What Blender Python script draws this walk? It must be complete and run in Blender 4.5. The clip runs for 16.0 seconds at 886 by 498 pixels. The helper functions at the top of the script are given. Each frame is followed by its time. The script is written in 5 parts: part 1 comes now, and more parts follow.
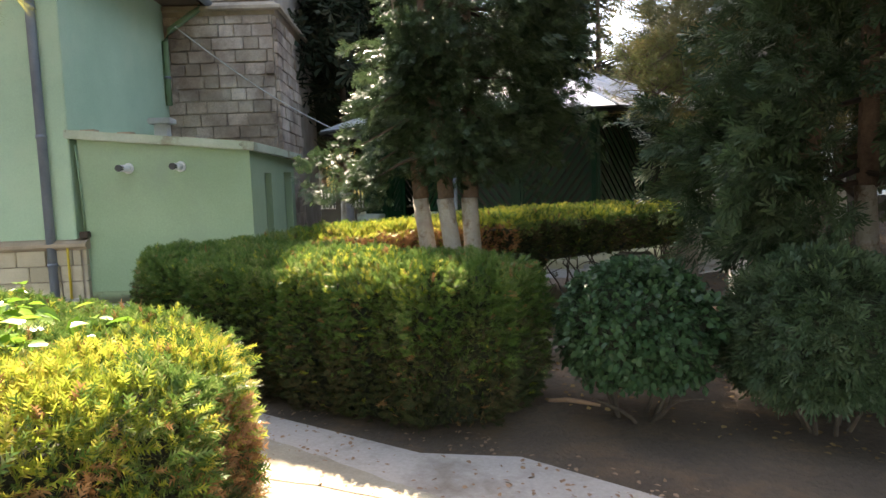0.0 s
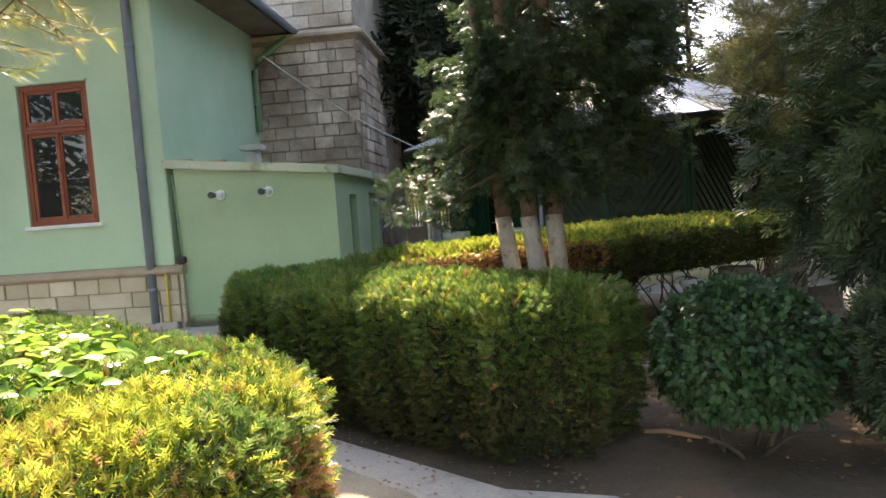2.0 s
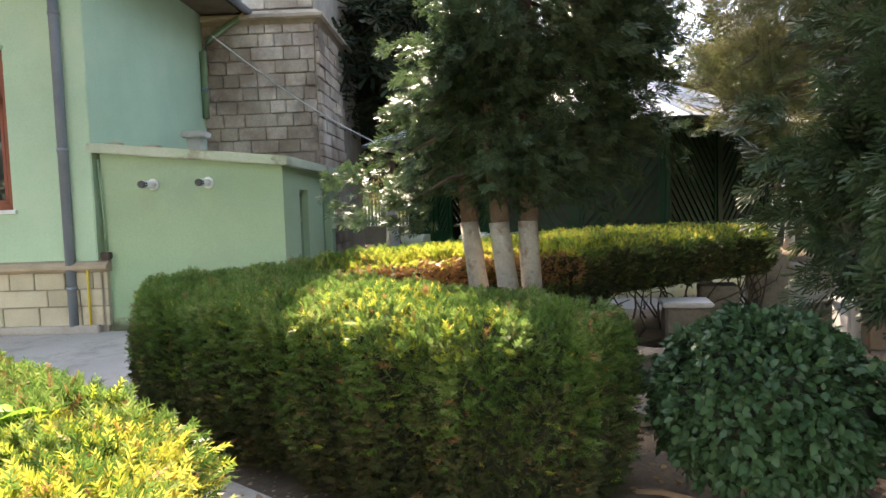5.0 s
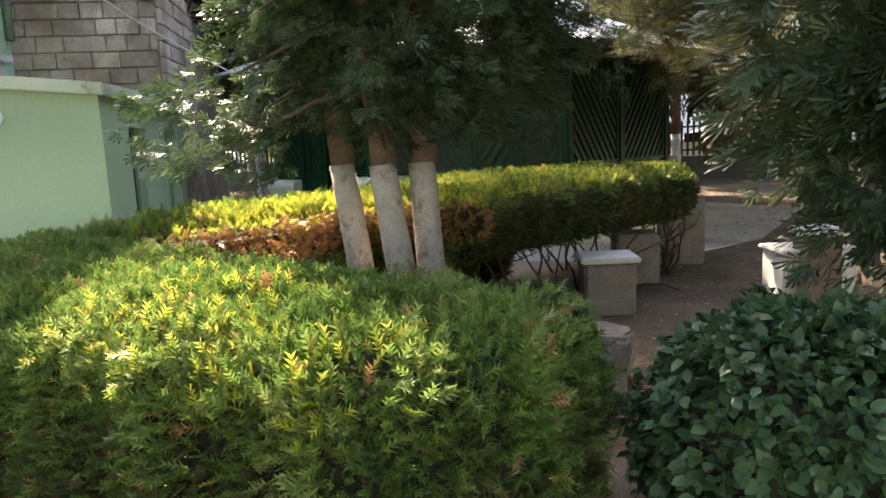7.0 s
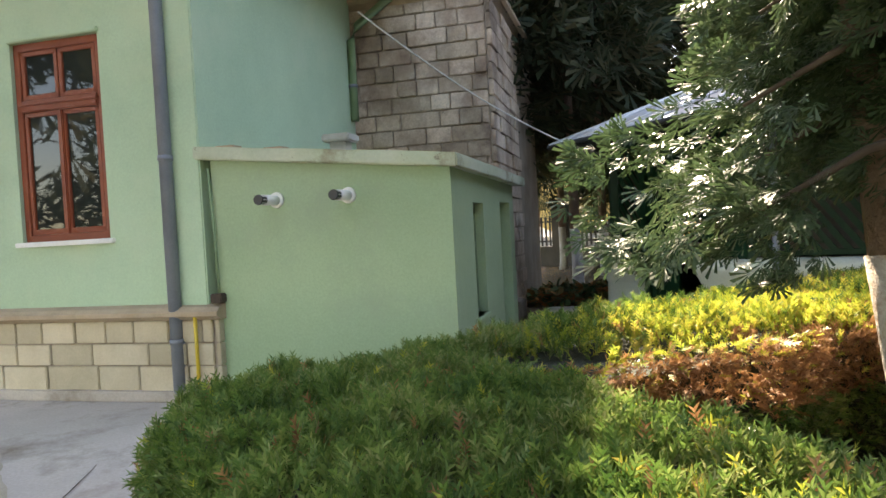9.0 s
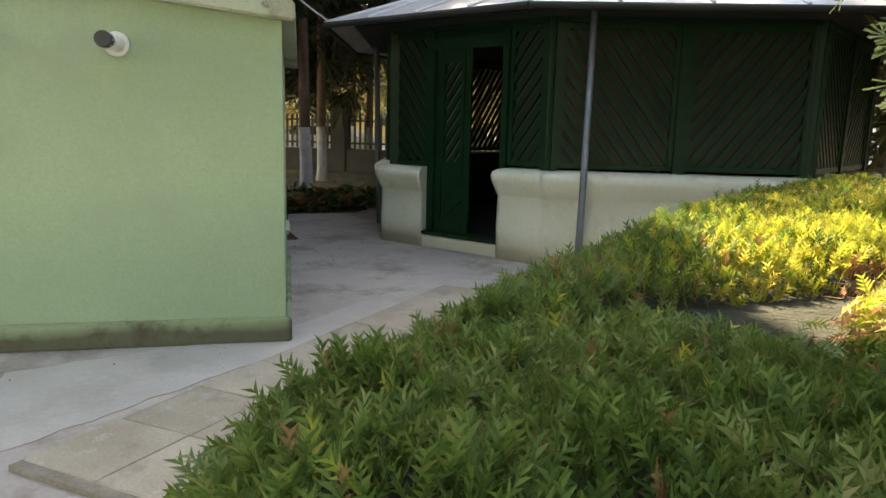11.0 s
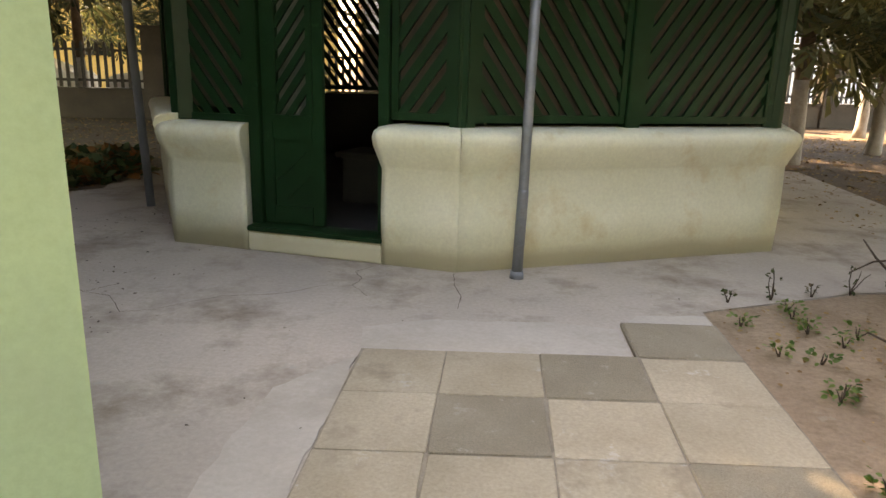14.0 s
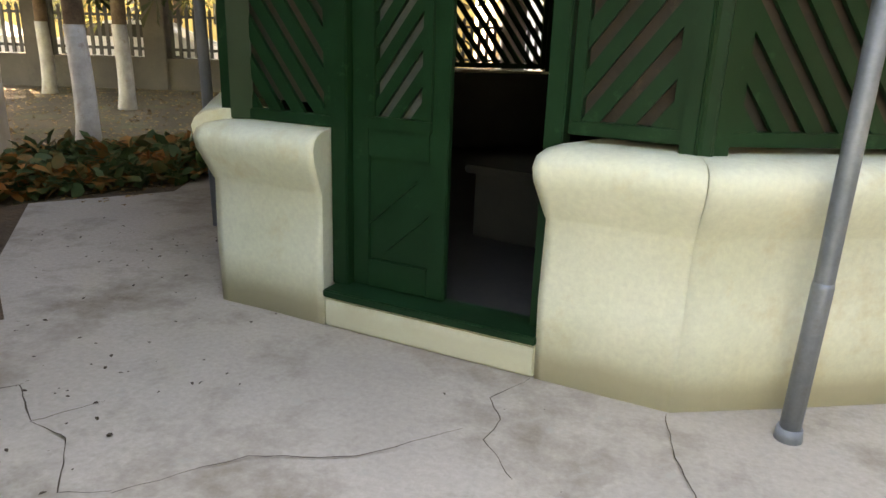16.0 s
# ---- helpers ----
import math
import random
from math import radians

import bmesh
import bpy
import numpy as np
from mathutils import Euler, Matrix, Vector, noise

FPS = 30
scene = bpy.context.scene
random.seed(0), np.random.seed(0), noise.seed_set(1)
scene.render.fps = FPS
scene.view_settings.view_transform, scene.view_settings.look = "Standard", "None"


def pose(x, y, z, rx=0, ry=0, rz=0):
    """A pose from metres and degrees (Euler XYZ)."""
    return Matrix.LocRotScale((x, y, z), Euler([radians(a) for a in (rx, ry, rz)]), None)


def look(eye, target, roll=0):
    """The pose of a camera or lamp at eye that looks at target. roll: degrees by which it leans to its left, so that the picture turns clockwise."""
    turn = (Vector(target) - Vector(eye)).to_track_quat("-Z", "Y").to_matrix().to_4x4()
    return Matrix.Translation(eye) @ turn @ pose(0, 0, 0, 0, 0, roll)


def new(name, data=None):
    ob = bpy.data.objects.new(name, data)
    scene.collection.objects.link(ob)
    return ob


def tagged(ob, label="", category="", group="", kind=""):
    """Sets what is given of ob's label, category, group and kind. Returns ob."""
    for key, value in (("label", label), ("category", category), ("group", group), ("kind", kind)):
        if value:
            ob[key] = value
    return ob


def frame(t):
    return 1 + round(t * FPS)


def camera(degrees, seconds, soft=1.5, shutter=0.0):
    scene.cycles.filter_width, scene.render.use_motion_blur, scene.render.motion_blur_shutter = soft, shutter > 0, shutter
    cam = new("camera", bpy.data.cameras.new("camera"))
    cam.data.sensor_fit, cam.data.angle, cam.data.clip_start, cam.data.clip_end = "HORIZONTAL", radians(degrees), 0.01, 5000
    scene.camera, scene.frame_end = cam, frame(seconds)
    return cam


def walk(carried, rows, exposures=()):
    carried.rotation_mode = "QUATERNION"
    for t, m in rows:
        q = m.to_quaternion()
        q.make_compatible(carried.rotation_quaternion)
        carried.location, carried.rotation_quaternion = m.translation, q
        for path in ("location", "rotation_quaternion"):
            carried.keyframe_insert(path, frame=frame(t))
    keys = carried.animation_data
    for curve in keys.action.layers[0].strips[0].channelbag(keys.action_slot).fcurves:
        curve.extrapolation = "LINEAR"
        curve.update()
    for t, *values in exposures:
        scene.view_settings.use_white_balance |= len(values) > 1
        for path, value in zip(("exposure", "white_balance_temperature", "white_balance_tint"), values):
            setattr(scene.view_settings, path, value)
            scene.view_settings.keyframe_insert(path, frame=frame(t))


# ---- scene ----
cam = camera(65.1, 16.0)
PATH = [
    (0, (6.917, -7.144, 1.476), (5.698, -5.569, 1.291), -2.2),
    (0.5, (6.929, -7.238, 1.491), (5.664, -5.707, 1.253), -3.0),
    (1, (6.913, -7.153, 1.499), (5.502, -5.757, 1.253), -3.0),
    (1.5, (6.916, -6.979, 1.538), (5.394, -5.694, 1.35), -3.8),
    (2, (6.835, -6.971, 1.507), (5.424, -5.559, 1.378), -4.1),
    (2.5, (6.666, -6.902, 1.501), (5.418, -5.345, 1.371), -5.4),
    (3, (6.604, -6.847, 1.505), (5.246, -5.385, 1.365), -4.2),
    (5.5, (6.08, -6.116, 1.51), (4.793, -4.593, 1.362), -0.5),
    (6, (5.884, -5.817, 1.465), (4.72, -4.207, 1.23), -2.2),
    (6.5, (5.724, -5.489, 1.498), (4.55, -3.894, 1.221), -3.0),
    (7, (5.385, -5.219, 1.466), (4.336, -3.545, 1.156), -2.6),
    (7.5, (5.032, -4.994, 1.487), (3.813, -3.428, 1.239), -4.94),
    (8, (4.66, -4.796, 1.461), (3.145, -3.53, 1.142), -4.2),
    (8.5, (4.197, -4.741, 1.486), (2.681, -3.449, 1.304), -4.6),
    (9, (3.737, -4.665, 1.523), (2.112, -3.501, 1.462), -3.1),
    (9.5, (3.322, -4.628, 1.535), (1.816, -3.314, 1.608), -1.8),
    (10, (2.868, -4.552, 1.484), (1.571, -3.035, 1.359), -0.7),
    (10.1, (2.783, -4.53, 1.46), (1.51, -2.998, 1.28), -0.5),
    (10.2, (2.684, -4.501, 1.433), (1.489, -2.918, 1.177), 1.0),
    (11.3, (1.5, -4.62, 1.43), (0.7, -2.82, 1.08), 0.0),
    (11.9, (0.8, -4.24, 1.45), (0.26, -2.37, 1.0), -1.0),
    (12.3, (0.549, -3.889, 1.441), (0.13, -1.996, 0.949), -1.7),
    (12.5, (0.424, -3.787, 1.395), (0.034, -1.892, 0.888), -2.8),
    (13, (0.109, -3.331, 1.365), (-0.167, -1.439, 0.78), -0.8),
    (13.5, (-0.032, -2.856, 1.389), (-0.297, -0.98, 0.75), -0.7),
    (14, (-0.258, -2.356, 1.408), (-0.401, -0.428, 0.897), 1.7),
    (14.5, (-0.331, -1.814, 1.434), (-0.657, 0.046, 0.776), -0.1),
    (15, (-0.473, -1.287, 1.43), (-0.78, 0.6, 0.845), 1.4),
    (15.5, (-0.587, -0.727, 1.424), (-0.985, 1.128, 0.79), 0.8),
    (16, (-0.77, -0.25, 1.397), (-1.256, 1.597, 0.802), 2.0),
]

EXPOSURES = [(0, 2.62, 8000, 16), (3, 2.68, 8000, 16), (6, 3.1, 8200, 15), (8, 3.0, 8200, 17), (10, 2.82, 8900, 17), (12.4, 3.2, 10700, 16), (14.4, 3.55, 12200, 22), (16, 4.2, 11000, 19)]
walk(cam, [(t, look(eye, target, roll)) for t, eye, target, roll in PATH], EXPOSURES)

# ---- light: clear sky, sun behind the house, mostly tree shade ----
SUN_YAW, SUN_UP = 50.0, 44.0
sun_way = Vector((-math.sin(radians(SUN_YAW)) * math.cos(radians(SUN_UP)), math.cos(radians(SUN_YAW)) * math.cos(radians(SUN_UP)), math.sin(radians(SUN_UP))))
world = bpy.data.worlds.new("sky")
scene.world = world
world.use_nodes = True
wn = world.node_tree.nodes
sky = wn.new("ShaderNodeTexSky")
sky.sky_type, sky.sun_disc = "NISHITA", False
sky.sun_elevation, sky.sun_rotation = radians(SUN_UP), radians(-SUN_YAW)
wn["Background"].inputs["Strength"].default_value = 0.15
world.node_tree.links.new(sky.outputs[0], wn["Background"].inputs[0])
sun = bpy.data.lights.new("sun", "SUN")
sun.energy, sun.angle, sun.color = 4.2, radians(0.5), (1.0, 0.94, 0.84)
sun_ob = new("sun", sun)
sun_ob.matrix_world = look(sun_way * 60, (0, 0, 0))


# ---- materials ----
def nodes_of(name):
    m = bpy.data.materials.new(name)
    m.use_nodes = True
    nt = m.node_tree
    return m, nt, nt.nodes["Principled BSDF"]


def add_node(nt, kind, **values):
    n = nt.nodes.new(kind)
    for key, value in values.items():
        n.inputs[key].default_value = value
    return n


def ramp(nt, fac, stops):
    r = nt.nodes.new("ShaderNodeValToRGB")
    while len(r.color_ramp.elements) < len(stops):
        r.color_ramp.elements.new(0.5)
    for e, (at, c) in zip(r.color_ramp.elements, stops):
        e.position, e.color = at, (*c, 1)
    nt.links.new(fac, r.inputs[0])
    return r.outputs[0]


def mixed(nt, fac, a, b, mode="MIX"):
    m = nt.nodes.new("ShaderNodeMix")
    m.data_type, m.blend_type = "RGBA", mode
    for value, slot in ((fac, 0), (a, 6), (b, 7)):
        if isinstance(value, (int, float)):
            m.inputs[slot].default_value = value
        elif isinstance(value, tuple):
            m.inputs[slot].default_value = (*value, 1)
        else:
            nt.links.new(value, m.inputs[slot])
    return m.outputs[2]


def surface(name, a, b, rough=0.8, coarse=1.2, fine=30.0, bump=0.2, depth=0.01, metal=0.0, stain=None, stain_at=(0.55, 0.7), stain_scale=0.9, vary=0.0, spots=None, low=None, grit=0.3):
    """A real surface: two colours mixed at a coarse scale, grain at a fine one, stains with edges, relief.
    vary: how much whole pieces differ; low: colour of the splash zone within 0.25 m of the ground."""
    m, nt, bsdf = nodes_of(name)
    geo = nt.nodes.new("ShaderNodeNewGeometry")
    big = add_node(nt, "ShaderNodeTexNoise", Scale=coarse, Detail=5.0, Roughness=0.6)
    small = add_node(nt, "ShaderNodeTexNoise", Scale=fine, Detail=4.0, Roughness=0.65)
    for n in (big, small):
        nt.links.new(geo.outputs["Position"], n.inputs["Vector"])
    col = ramp(nt, big.outputs[0], [(0.35, a), (0.65, b)])
    grain = ramp(nt, small.outputs[0], [(0.3, (0.72,) * 3), (0.7, (1.15,) * 3)])
    col = mixed(nt, grit, col, grain, "MULTIPLY")
    if stain:
        st = add_node(nt, "ShaderNodeTexNoise", Scale=stain_scale, Detail=7.0, Roughness=0.7)
        nt.links.new(geo.outputs["Position"], st.inputs["Vector"])
        where = ramp(nt, st.outputs[0], [(stain_at[0], (0, 0, 0)), (stain_at[1], (1, 1, 1))])
        col = mixed(nt, where, col, stain)
    if spots:
        sp = add_node(nt, "ShaderNodeTexNoise", Scale=7.0, Detail=6.0, Roughness=0.75)
        nt.links.new(geo.outputs["Position"], sp.inputs["Vector"])
        where = ramp(nt, sp.outputs[0], [(0.6, (0, 0, 0)), (0.68, (1, 1, 1))])
        col = mixed(nt, where, col, spots)
    if low:
        sep = nt.nodes.new("ShaderNodeSeparateXYZ")
        nt.links.new(geo.outputs["Position"], sep.inputs[0])
        sumz = nt.nodes.new("ShaderNodeMath")
        sumz.operation = "MULTIPLY_ADD"
        nt.links.new(big.outputs[0], sumz.inputs[0])
        sumz.inputs[1].default_value = -0.17
        nt.links.new(sep.outputs[2], sumz.inputs[2])
        where = ramp(nt, sumz.outputs[0], [(0.0, (0.8,) * 3), (0.08, (0, 0, 0))])
        col = mixed(nt, where, col, low)
    if vary:
        info = nt.nodes.new("ShaderNodeObjectInfo")
        shade = ramp(nt, info.outputs["Random"], [(0.0, (1 - vary, 1 - vary, 1 - vary * 1.15)), (1.0, (1 + vary * 0.7,) * 3)])
        col = mixed(nt, 1.0, col, shade, "MULTIPLY")
    nt.links.new(col, bsdf.inputs["Base Color"])
    bsdf.inputs["Roughness"].default_value = rough
    bsdf.inputs["Metallic"].default_value = metal
    bp = add_node(nt, "ShaderNodeBump", Strength=bump, Distance=depth)
    nt.links.new(small.outputs[0], bp.inputs["Height"])
    nt.links.new(bp.outputs[0], bsdf.inputs["Normal"])
    return m


def leafy(name, stops, rough=0.5, through_light=0.35, scale=1.5):
    """Foliage: each spray has its own tone, patches differ, and light comes through."""
    m, nt, bsdf = nodes_of(name)
    geo = nt.nodes.new("ShaderNodeNewGeometry")
    patch = add_node(nt, "ShaderNodeTexNoise", Scale=scale, Detail=3.0)
    nt.links.new(geo.outputs["Position"], patch.inputs["Vector"])
    both = nt.nodes.new("ShaderNodeMath")
    both.operation = "MULTIPLY_ADD"
    nt.links.new(geo.outputs["Random Per Island"], both.inputs[0])
    both.inputs[1].default_value = 0.55
    half = nt.nodes.new("ShaderNodeMath")
    half.operation = "MULTIPLY_ADD"
    nt.links.new(patch.outputs[0], half.inputs[0])
    half.inputs[1].default_value, half.inputs[2].default_value = 1.1, -0.33
    nt.links.new(half.outputs[0], both.inputs[2])
    col = ramp(nt, both.outputs[0], stops)
    nt.links.new(col, bsdf.inputs["Base Color"])
    bsdf.inputs["Roughness"].default_value = rough
    bsdf.inputs["Specular IOR Level"].default_value = 0.3
    tr = nt.nodes.new("ShaderNodeBsdfTranslucent")
    nt.links.new(col, tr.inputs[0])
    mx = nt.nodes.new("ShaderNodeMixShader")
    mx.inputs[0].default_value = through_light
    nt.links.new(bsdf.outputs[0], mx.inputs[1])
    nt.links.new(tr.outputs[0], mx.inputs[2])
    nt.links.new(mx.outputs[0], nt.nodes["Material Output"].inputs[0])
    return m


M_wall = surface("green_render", (0.39, 0.535, 0.36), (0.45, 0.60, 0.41), 0.85, 0.8, 45, 0.15, 0.004, stain=(0.47, 0.58, 0.40), stain_at=(0.5, 0.75), low=(0.17, 0.18, 0.10))
M_wall2 = surface("green_annex_render", (0.29, 0.40, 0.235), (0.34, 0.45, 0.275), 0.85, 0.7, 45, 0.2, 0.004, stain=(0.29, 0.36, 0.24), stain_at=(0.55, 0.75), low=(0.17, 0.18, 0.09))
M_reveal = surface("dark_green_reveal", (0.16, 0.24, 0.13), (0.20, 0.29, 0.16), 0.7, 2, 40, 0.15, 0.003)
M_plinth = surface("plinth_stone", (0.50, 0.42, 0.29), (0.62, 0.53, 0.38), 0.9, 2.2, 50, 0.4, 0.006, stain=(0.36, 0.29, 0.20), stain_at=(0.56, 0.72), vary=0.16)
M_ledge = surface("ledge_stone", (0.36, 0.27, 0.18), (0.46, 0.35, 0.24), 0.9, 2.5, 50, 0.5, 0.008, stain=(0.2, 0.15, 0.1), stain_at=(0.52, 0.7), vary=0.1)
M_tower = surface("tower_ashlar", (0.47, 0.35, 0.25), (0.66, 0.54, 0.42), 0.92, 1.1, 30, 0.8, 0.02, stain=(0.19, 0.125, 0.09), stain_at=(0.47, 0.66), stain_scale=0.7, vary=0.22, spots=(0.30, 0.235, 0.185), grit=0.8)
M_joint = surface("old_mortar", (0.30, 0.24, 0.18), (0.41, 0.34, 0.265), 0.95, 2, 40, 0.4, 0.006)
M_roofslab = surface("slab_edge", (0.42, 0.48, 0.33), (0.52, 0.55, 0.42), 0.9, 2.0, 40, 0.4, 0.006, stain=(0.24, 0.2, 0.13), stain_at=(0.55, 0.66), spots=(0.2, 0.18, 0.13))
M_brown = surface("red_brown_paint", (0.22, 0.045, 0.018), (0.28, 0.065, 0.025), 0.45, 3, 60, 0.1, 0.002)
M_white = surface("white_paint", (0.72, 0.72, 0.68), (0.8, 0.8, 0.77), 0.6, 3, 60, 0.1, 0.002)
M_downpipe = surface("grey_blue_pipe", (0.17, 0.19, 0.22), (0.22, 0.24, 0.27), 0.5, 3, 60, 0.1, 0.002)
M_galv = surface("galvanised_steel", (0.19, 0.21, 0.23), (0.28, 0.30, 0.33), 0.55, 5, 70, 0.15, 0.002, metal=0.55, stain=(0.2, 0.2, 0.2), stain_at=(0.55, 0.7), stain_scale=5)
M_yellow = surface("yellow_pipe_paint", (0.62, 0.42, 0.03), (0.7, 0.5, 0.06), 0.5)
M_plastic = surface("white_plastic", (0.75, 0.74, 0.70), (0.82, 0.81, 0.78), 0.4)
M_black = surface("black_plastic", (0.03, 0.03, 0.032), (0.05, 0.05, 0.05), 0.5)
M_cable = surface("pale_cable", (0.5, 0.48, 0.42), (0.6, 0.57, 0.5), 0.6)
M_conc = surface("worn_concrete", (0.40, 0.348, 0.295), (0.51, 0.445, 0.375), 0.92, 0.6, 38, 0.5, 0.009, stain=(0.22, 0.17, 0.125), stain_at=(0.5, 0.7), stain_scale=1.3, spots=(0.40, 0.365, 0.315), grit=0.45)
M_screed = surface("pale_screed", (0.44, 0.395, 0.335), (0.52, 0.475, 0.41), 0.92, 1.5, 40, 0.35, 0.006, stain=(0.33, 0.285, 0.23), stain_at=(0.5, 0.72))
M_slab = surface("cement_slab", (0.36, 0.30, 0.215), (0.46, 0.395, 0.295), 0.93, 1.6, 60, 0.7, 0.008, stain=(0.28, 0.23, 0.17), stain_at=(0.55, 0.7), stain_scale=3.0, vary=0.16, spots=(0.45, 0.41, 0.345), grit=0.6)
M_slabjoint = surface("dirty_joint", (0.20, 0.165, 0.12), (0.33, 0.285, 0.22), 0.97, 4, 50, 0.8, 0.01, grit=0.7)
M_band = surface("damp_base_band", (0.27, 0.34, 0.19), (0.33, 0.40, 0.23), 0.88, 1.5, 45, 0.3, 0.006, stain=(0.10, 0.085, 0.04), stain_at=(0.5, 0.68), stain_scale=3.0, spots=(0.17, 0.17, 0.085), low=(0.06, 0.05, 0.028))
M_slab2 = surface("exposed_aggregate", (0.31, 0.26, 0.19), (0.39, 0.335, 0.25), 0.95, 2, 130, 1.0, 0.012, vary=0.1, spots=(0.45, 0.40, 0.33), grit=0.7)
M_tealpaint = surface("spilt_teal_paint", (0.15, 0.23, 0.175), (0.26, 0.31, 0.24), 0.8, 6, 60, 0.3, 0.003)
M_soil = surface("soil_and_litter", (0.085, 0.058, 0.037), (0.13, 0.088, 0.055), 0.97, 1.1, 26, 0.8, 0.03, stain=(0.16, 0.095, 0.05), stain_at=(0.5, 0.68), stain_scale=2.2, spots=(0.10, 0.075, 0.045), grit=0.7)
M_bed = surface("pale_dry_soil", (0.27, 0.19, 0.125), (0.36, 0.265, 0.18), 0.97, 1.4, 30, 0.8, 0.02, stain=(0.2, 0.14, 0.085), stain_at=(0.52, 0.7), stain_scale=3, spots=(0.31, 0.25, 0.18), grit=0.7)
M_plaster = surface("cream_plaster", (0.71, 0.71, 0.535), (0.78, 0.775, 0.62), 0.85, 1.3, 40, 0.25, 0.005, stain=(0.62, 0.53, 0.32), stain_at=(0.54, 0.72), stain_scale=1.9, low=(0.55, 0.515, 0.36))
M_green = surface("dark_green_gloss", (0.003, 0.026, 0.009), (0.005, 0.036, 0.014), 0.42, 3, 60, 0.2, 0.002, spots=(0.012, 0.055, 0.024))
M_green.node_tree.nodes["Principled BSDF"].inputs["Specular IOR Level"].default_value = 0.22
M_timber = surface("bare_timber", (0.13, 0.085, 0.055), (0.2, 0.13, 0.085), 0.85, 3, 60, 0.3, 0.003)
M_mesh = surface("grey_screen", (0.05, 0.06, 0.05), (0.09, 0.1, 0.09), 0.8, 4, 60, 0.2, 0.003)
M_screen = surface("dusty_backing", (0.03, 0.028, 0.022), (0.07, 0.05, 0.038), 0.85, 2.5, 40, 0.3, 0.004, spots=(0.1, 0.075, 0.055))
M_metal = surface("zinc_roof", (0.55, 0.56, 0.57), (0.66, 0.67, 0.68), 0.38, 1.5, 30, 0.1, 0.003, metal=0.6, stain=(0.42, 0.42, 0.42), stain_at=(0.5, 0.75))
# Near-black: the shade inside the gazebo is put into these two colours.
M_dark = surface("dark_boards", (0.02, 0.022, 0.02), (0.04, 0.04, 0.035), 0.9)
M_floor = surface("shaded_floor_cement", (0.03, 0.028, 0.026), (0.05, 0.046, 0.042), 0.9)
M_bark = surface("thuja_bark", (0.13, 0.085, 0.06), (0.2, 0.14, 0.1), 0.95, 5, 40, 0.9, 0.02, grit=0.7)
M_lime = surface("limewashed_bark", (0.36, 0.31, 0.26), (0.50, 0.46, 0.40), 0.95, 7, 45, 0.9, 0.02, stain=(0.24, 0.17, 0.12), stain_at=(0.5, 0.62), stain_scale=7)
M_lime2 = surface("fresh_limewash", (0.34, 0.32, 0.30), (0.45, 0.43, 0.41), 0.95, 7, 45, 0.9, 0.02, stain=(0.3, 0.25, 0.22), stain_at=(0.58, 0.68), stain_scale=6)
M_twig = surface("dead_twigs", (0.26, 0.15, 0.085), (0.36, 0.22, 0.13), 0.9, 3, 40, 0.4, 0.004)
M_stem = surface("dark_stem", (0.05, 0.035, 0.025), (0.09, 0.065, 0.045), 0.95, 6, 40, 0.6, 0.006)
# Near-black, so that gaps between leaves read as deep shade.
M_core = surface("inner_shade_core", (0.012, 0.02, 0.008), (0.028, 0.03, 0.015), 0.95, 5, 30, 1.0, 0.04)
M_stone = surface("rough_concrete_block", (0.20, 0.165, 0.13), (0.28, 0.24, 0.19), 0.95, 3, 30, 0.9, 0.015, stain=(0.12, 0.1, 0.08), stain_at=(0.52, 0.68), stain_scale=3, grit=0.7)
M_palecap = surface("pale_cap_stone", (0.5, 0.46, 0.4), (0.6, 0.56, 0.5), 0.92, 4, 40, 0.6, 0.008)
M_fence = surface("black_fence_paint", (0.015, 0.015, 0.017), (0.03, 0.03, 0.03), 0.6)
M_fwall = surface("weathered_fence_wall", (0.05, 0.044, 0.037), (0.08, 0.068, 0.057), 0.95, 1.2, 25, 0.6, 0.012, stain=(0.09, 0.08, 0.065), stain_at=(0.5, 0.7))
M_hedge = leafy("hedge_green", [(0.12, (0.04, 0.095, 0.02)), (0.45, (0.092, 0.168, 0.036)), (0.7, (0.158, 0.222, 0.06)), (0.92, (0.275, 0.285, 0.125))], 0.42, 0.38, 3.5)
# Yellowed leaves and sunlit foliage share this colour; the sun is put into it.
M_hedge_y = leafy("hedge_yellow_sunlit", [(0.15, (0.17, 0.25, 0.035)), (0.5, (0.34, 0.37, 0.05)), (0.85, (0.52, 0.42, 0.10))], 0.5, 0.42, 3.0)
M_hedge_b = leafy("hedge_dead_spray", [(0.15, (0.2, 0.1, 0.045)), (0.85, (0.4, 0.22, 0.1))], 0.7, 0.3)
# Darker copy of the hedge green: old inner sprays, with shade in the colour.
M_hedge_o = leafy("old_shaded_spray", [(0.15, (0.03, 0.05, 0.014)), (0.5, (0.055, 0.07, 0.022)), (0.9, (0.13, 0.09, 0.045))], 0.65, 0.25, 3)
M_thuja = leafy("thuja_scales", [(0.1, (0.028, 0.055, 0.022)), (0.5, (0.055, 0.095, 0.042)), (0.9, (0.10, 0.135, 0.068))], 0.42, 0.28, 1.6)
M_pine = leafy("pine_needles", [(0.1, (0.06, 0.075, 0.03)), (0.5, (0.12, 0.13, 0.05)), (0.9, (0.24, 0.18, 0.08))], 0.55, 0.35, 0.7)
# Brighter copy of the pine needles: sun on the boughs is put into it.
M_bough = leafy("sunlit_pine_needles", [(0.1, (0.12, 0.16, 0.05)), (0.5, (0.24, 0.26, 0.09)), (0.9, (0.40, 0.27, 0.12))], 0.45, 0.35, 1.5)
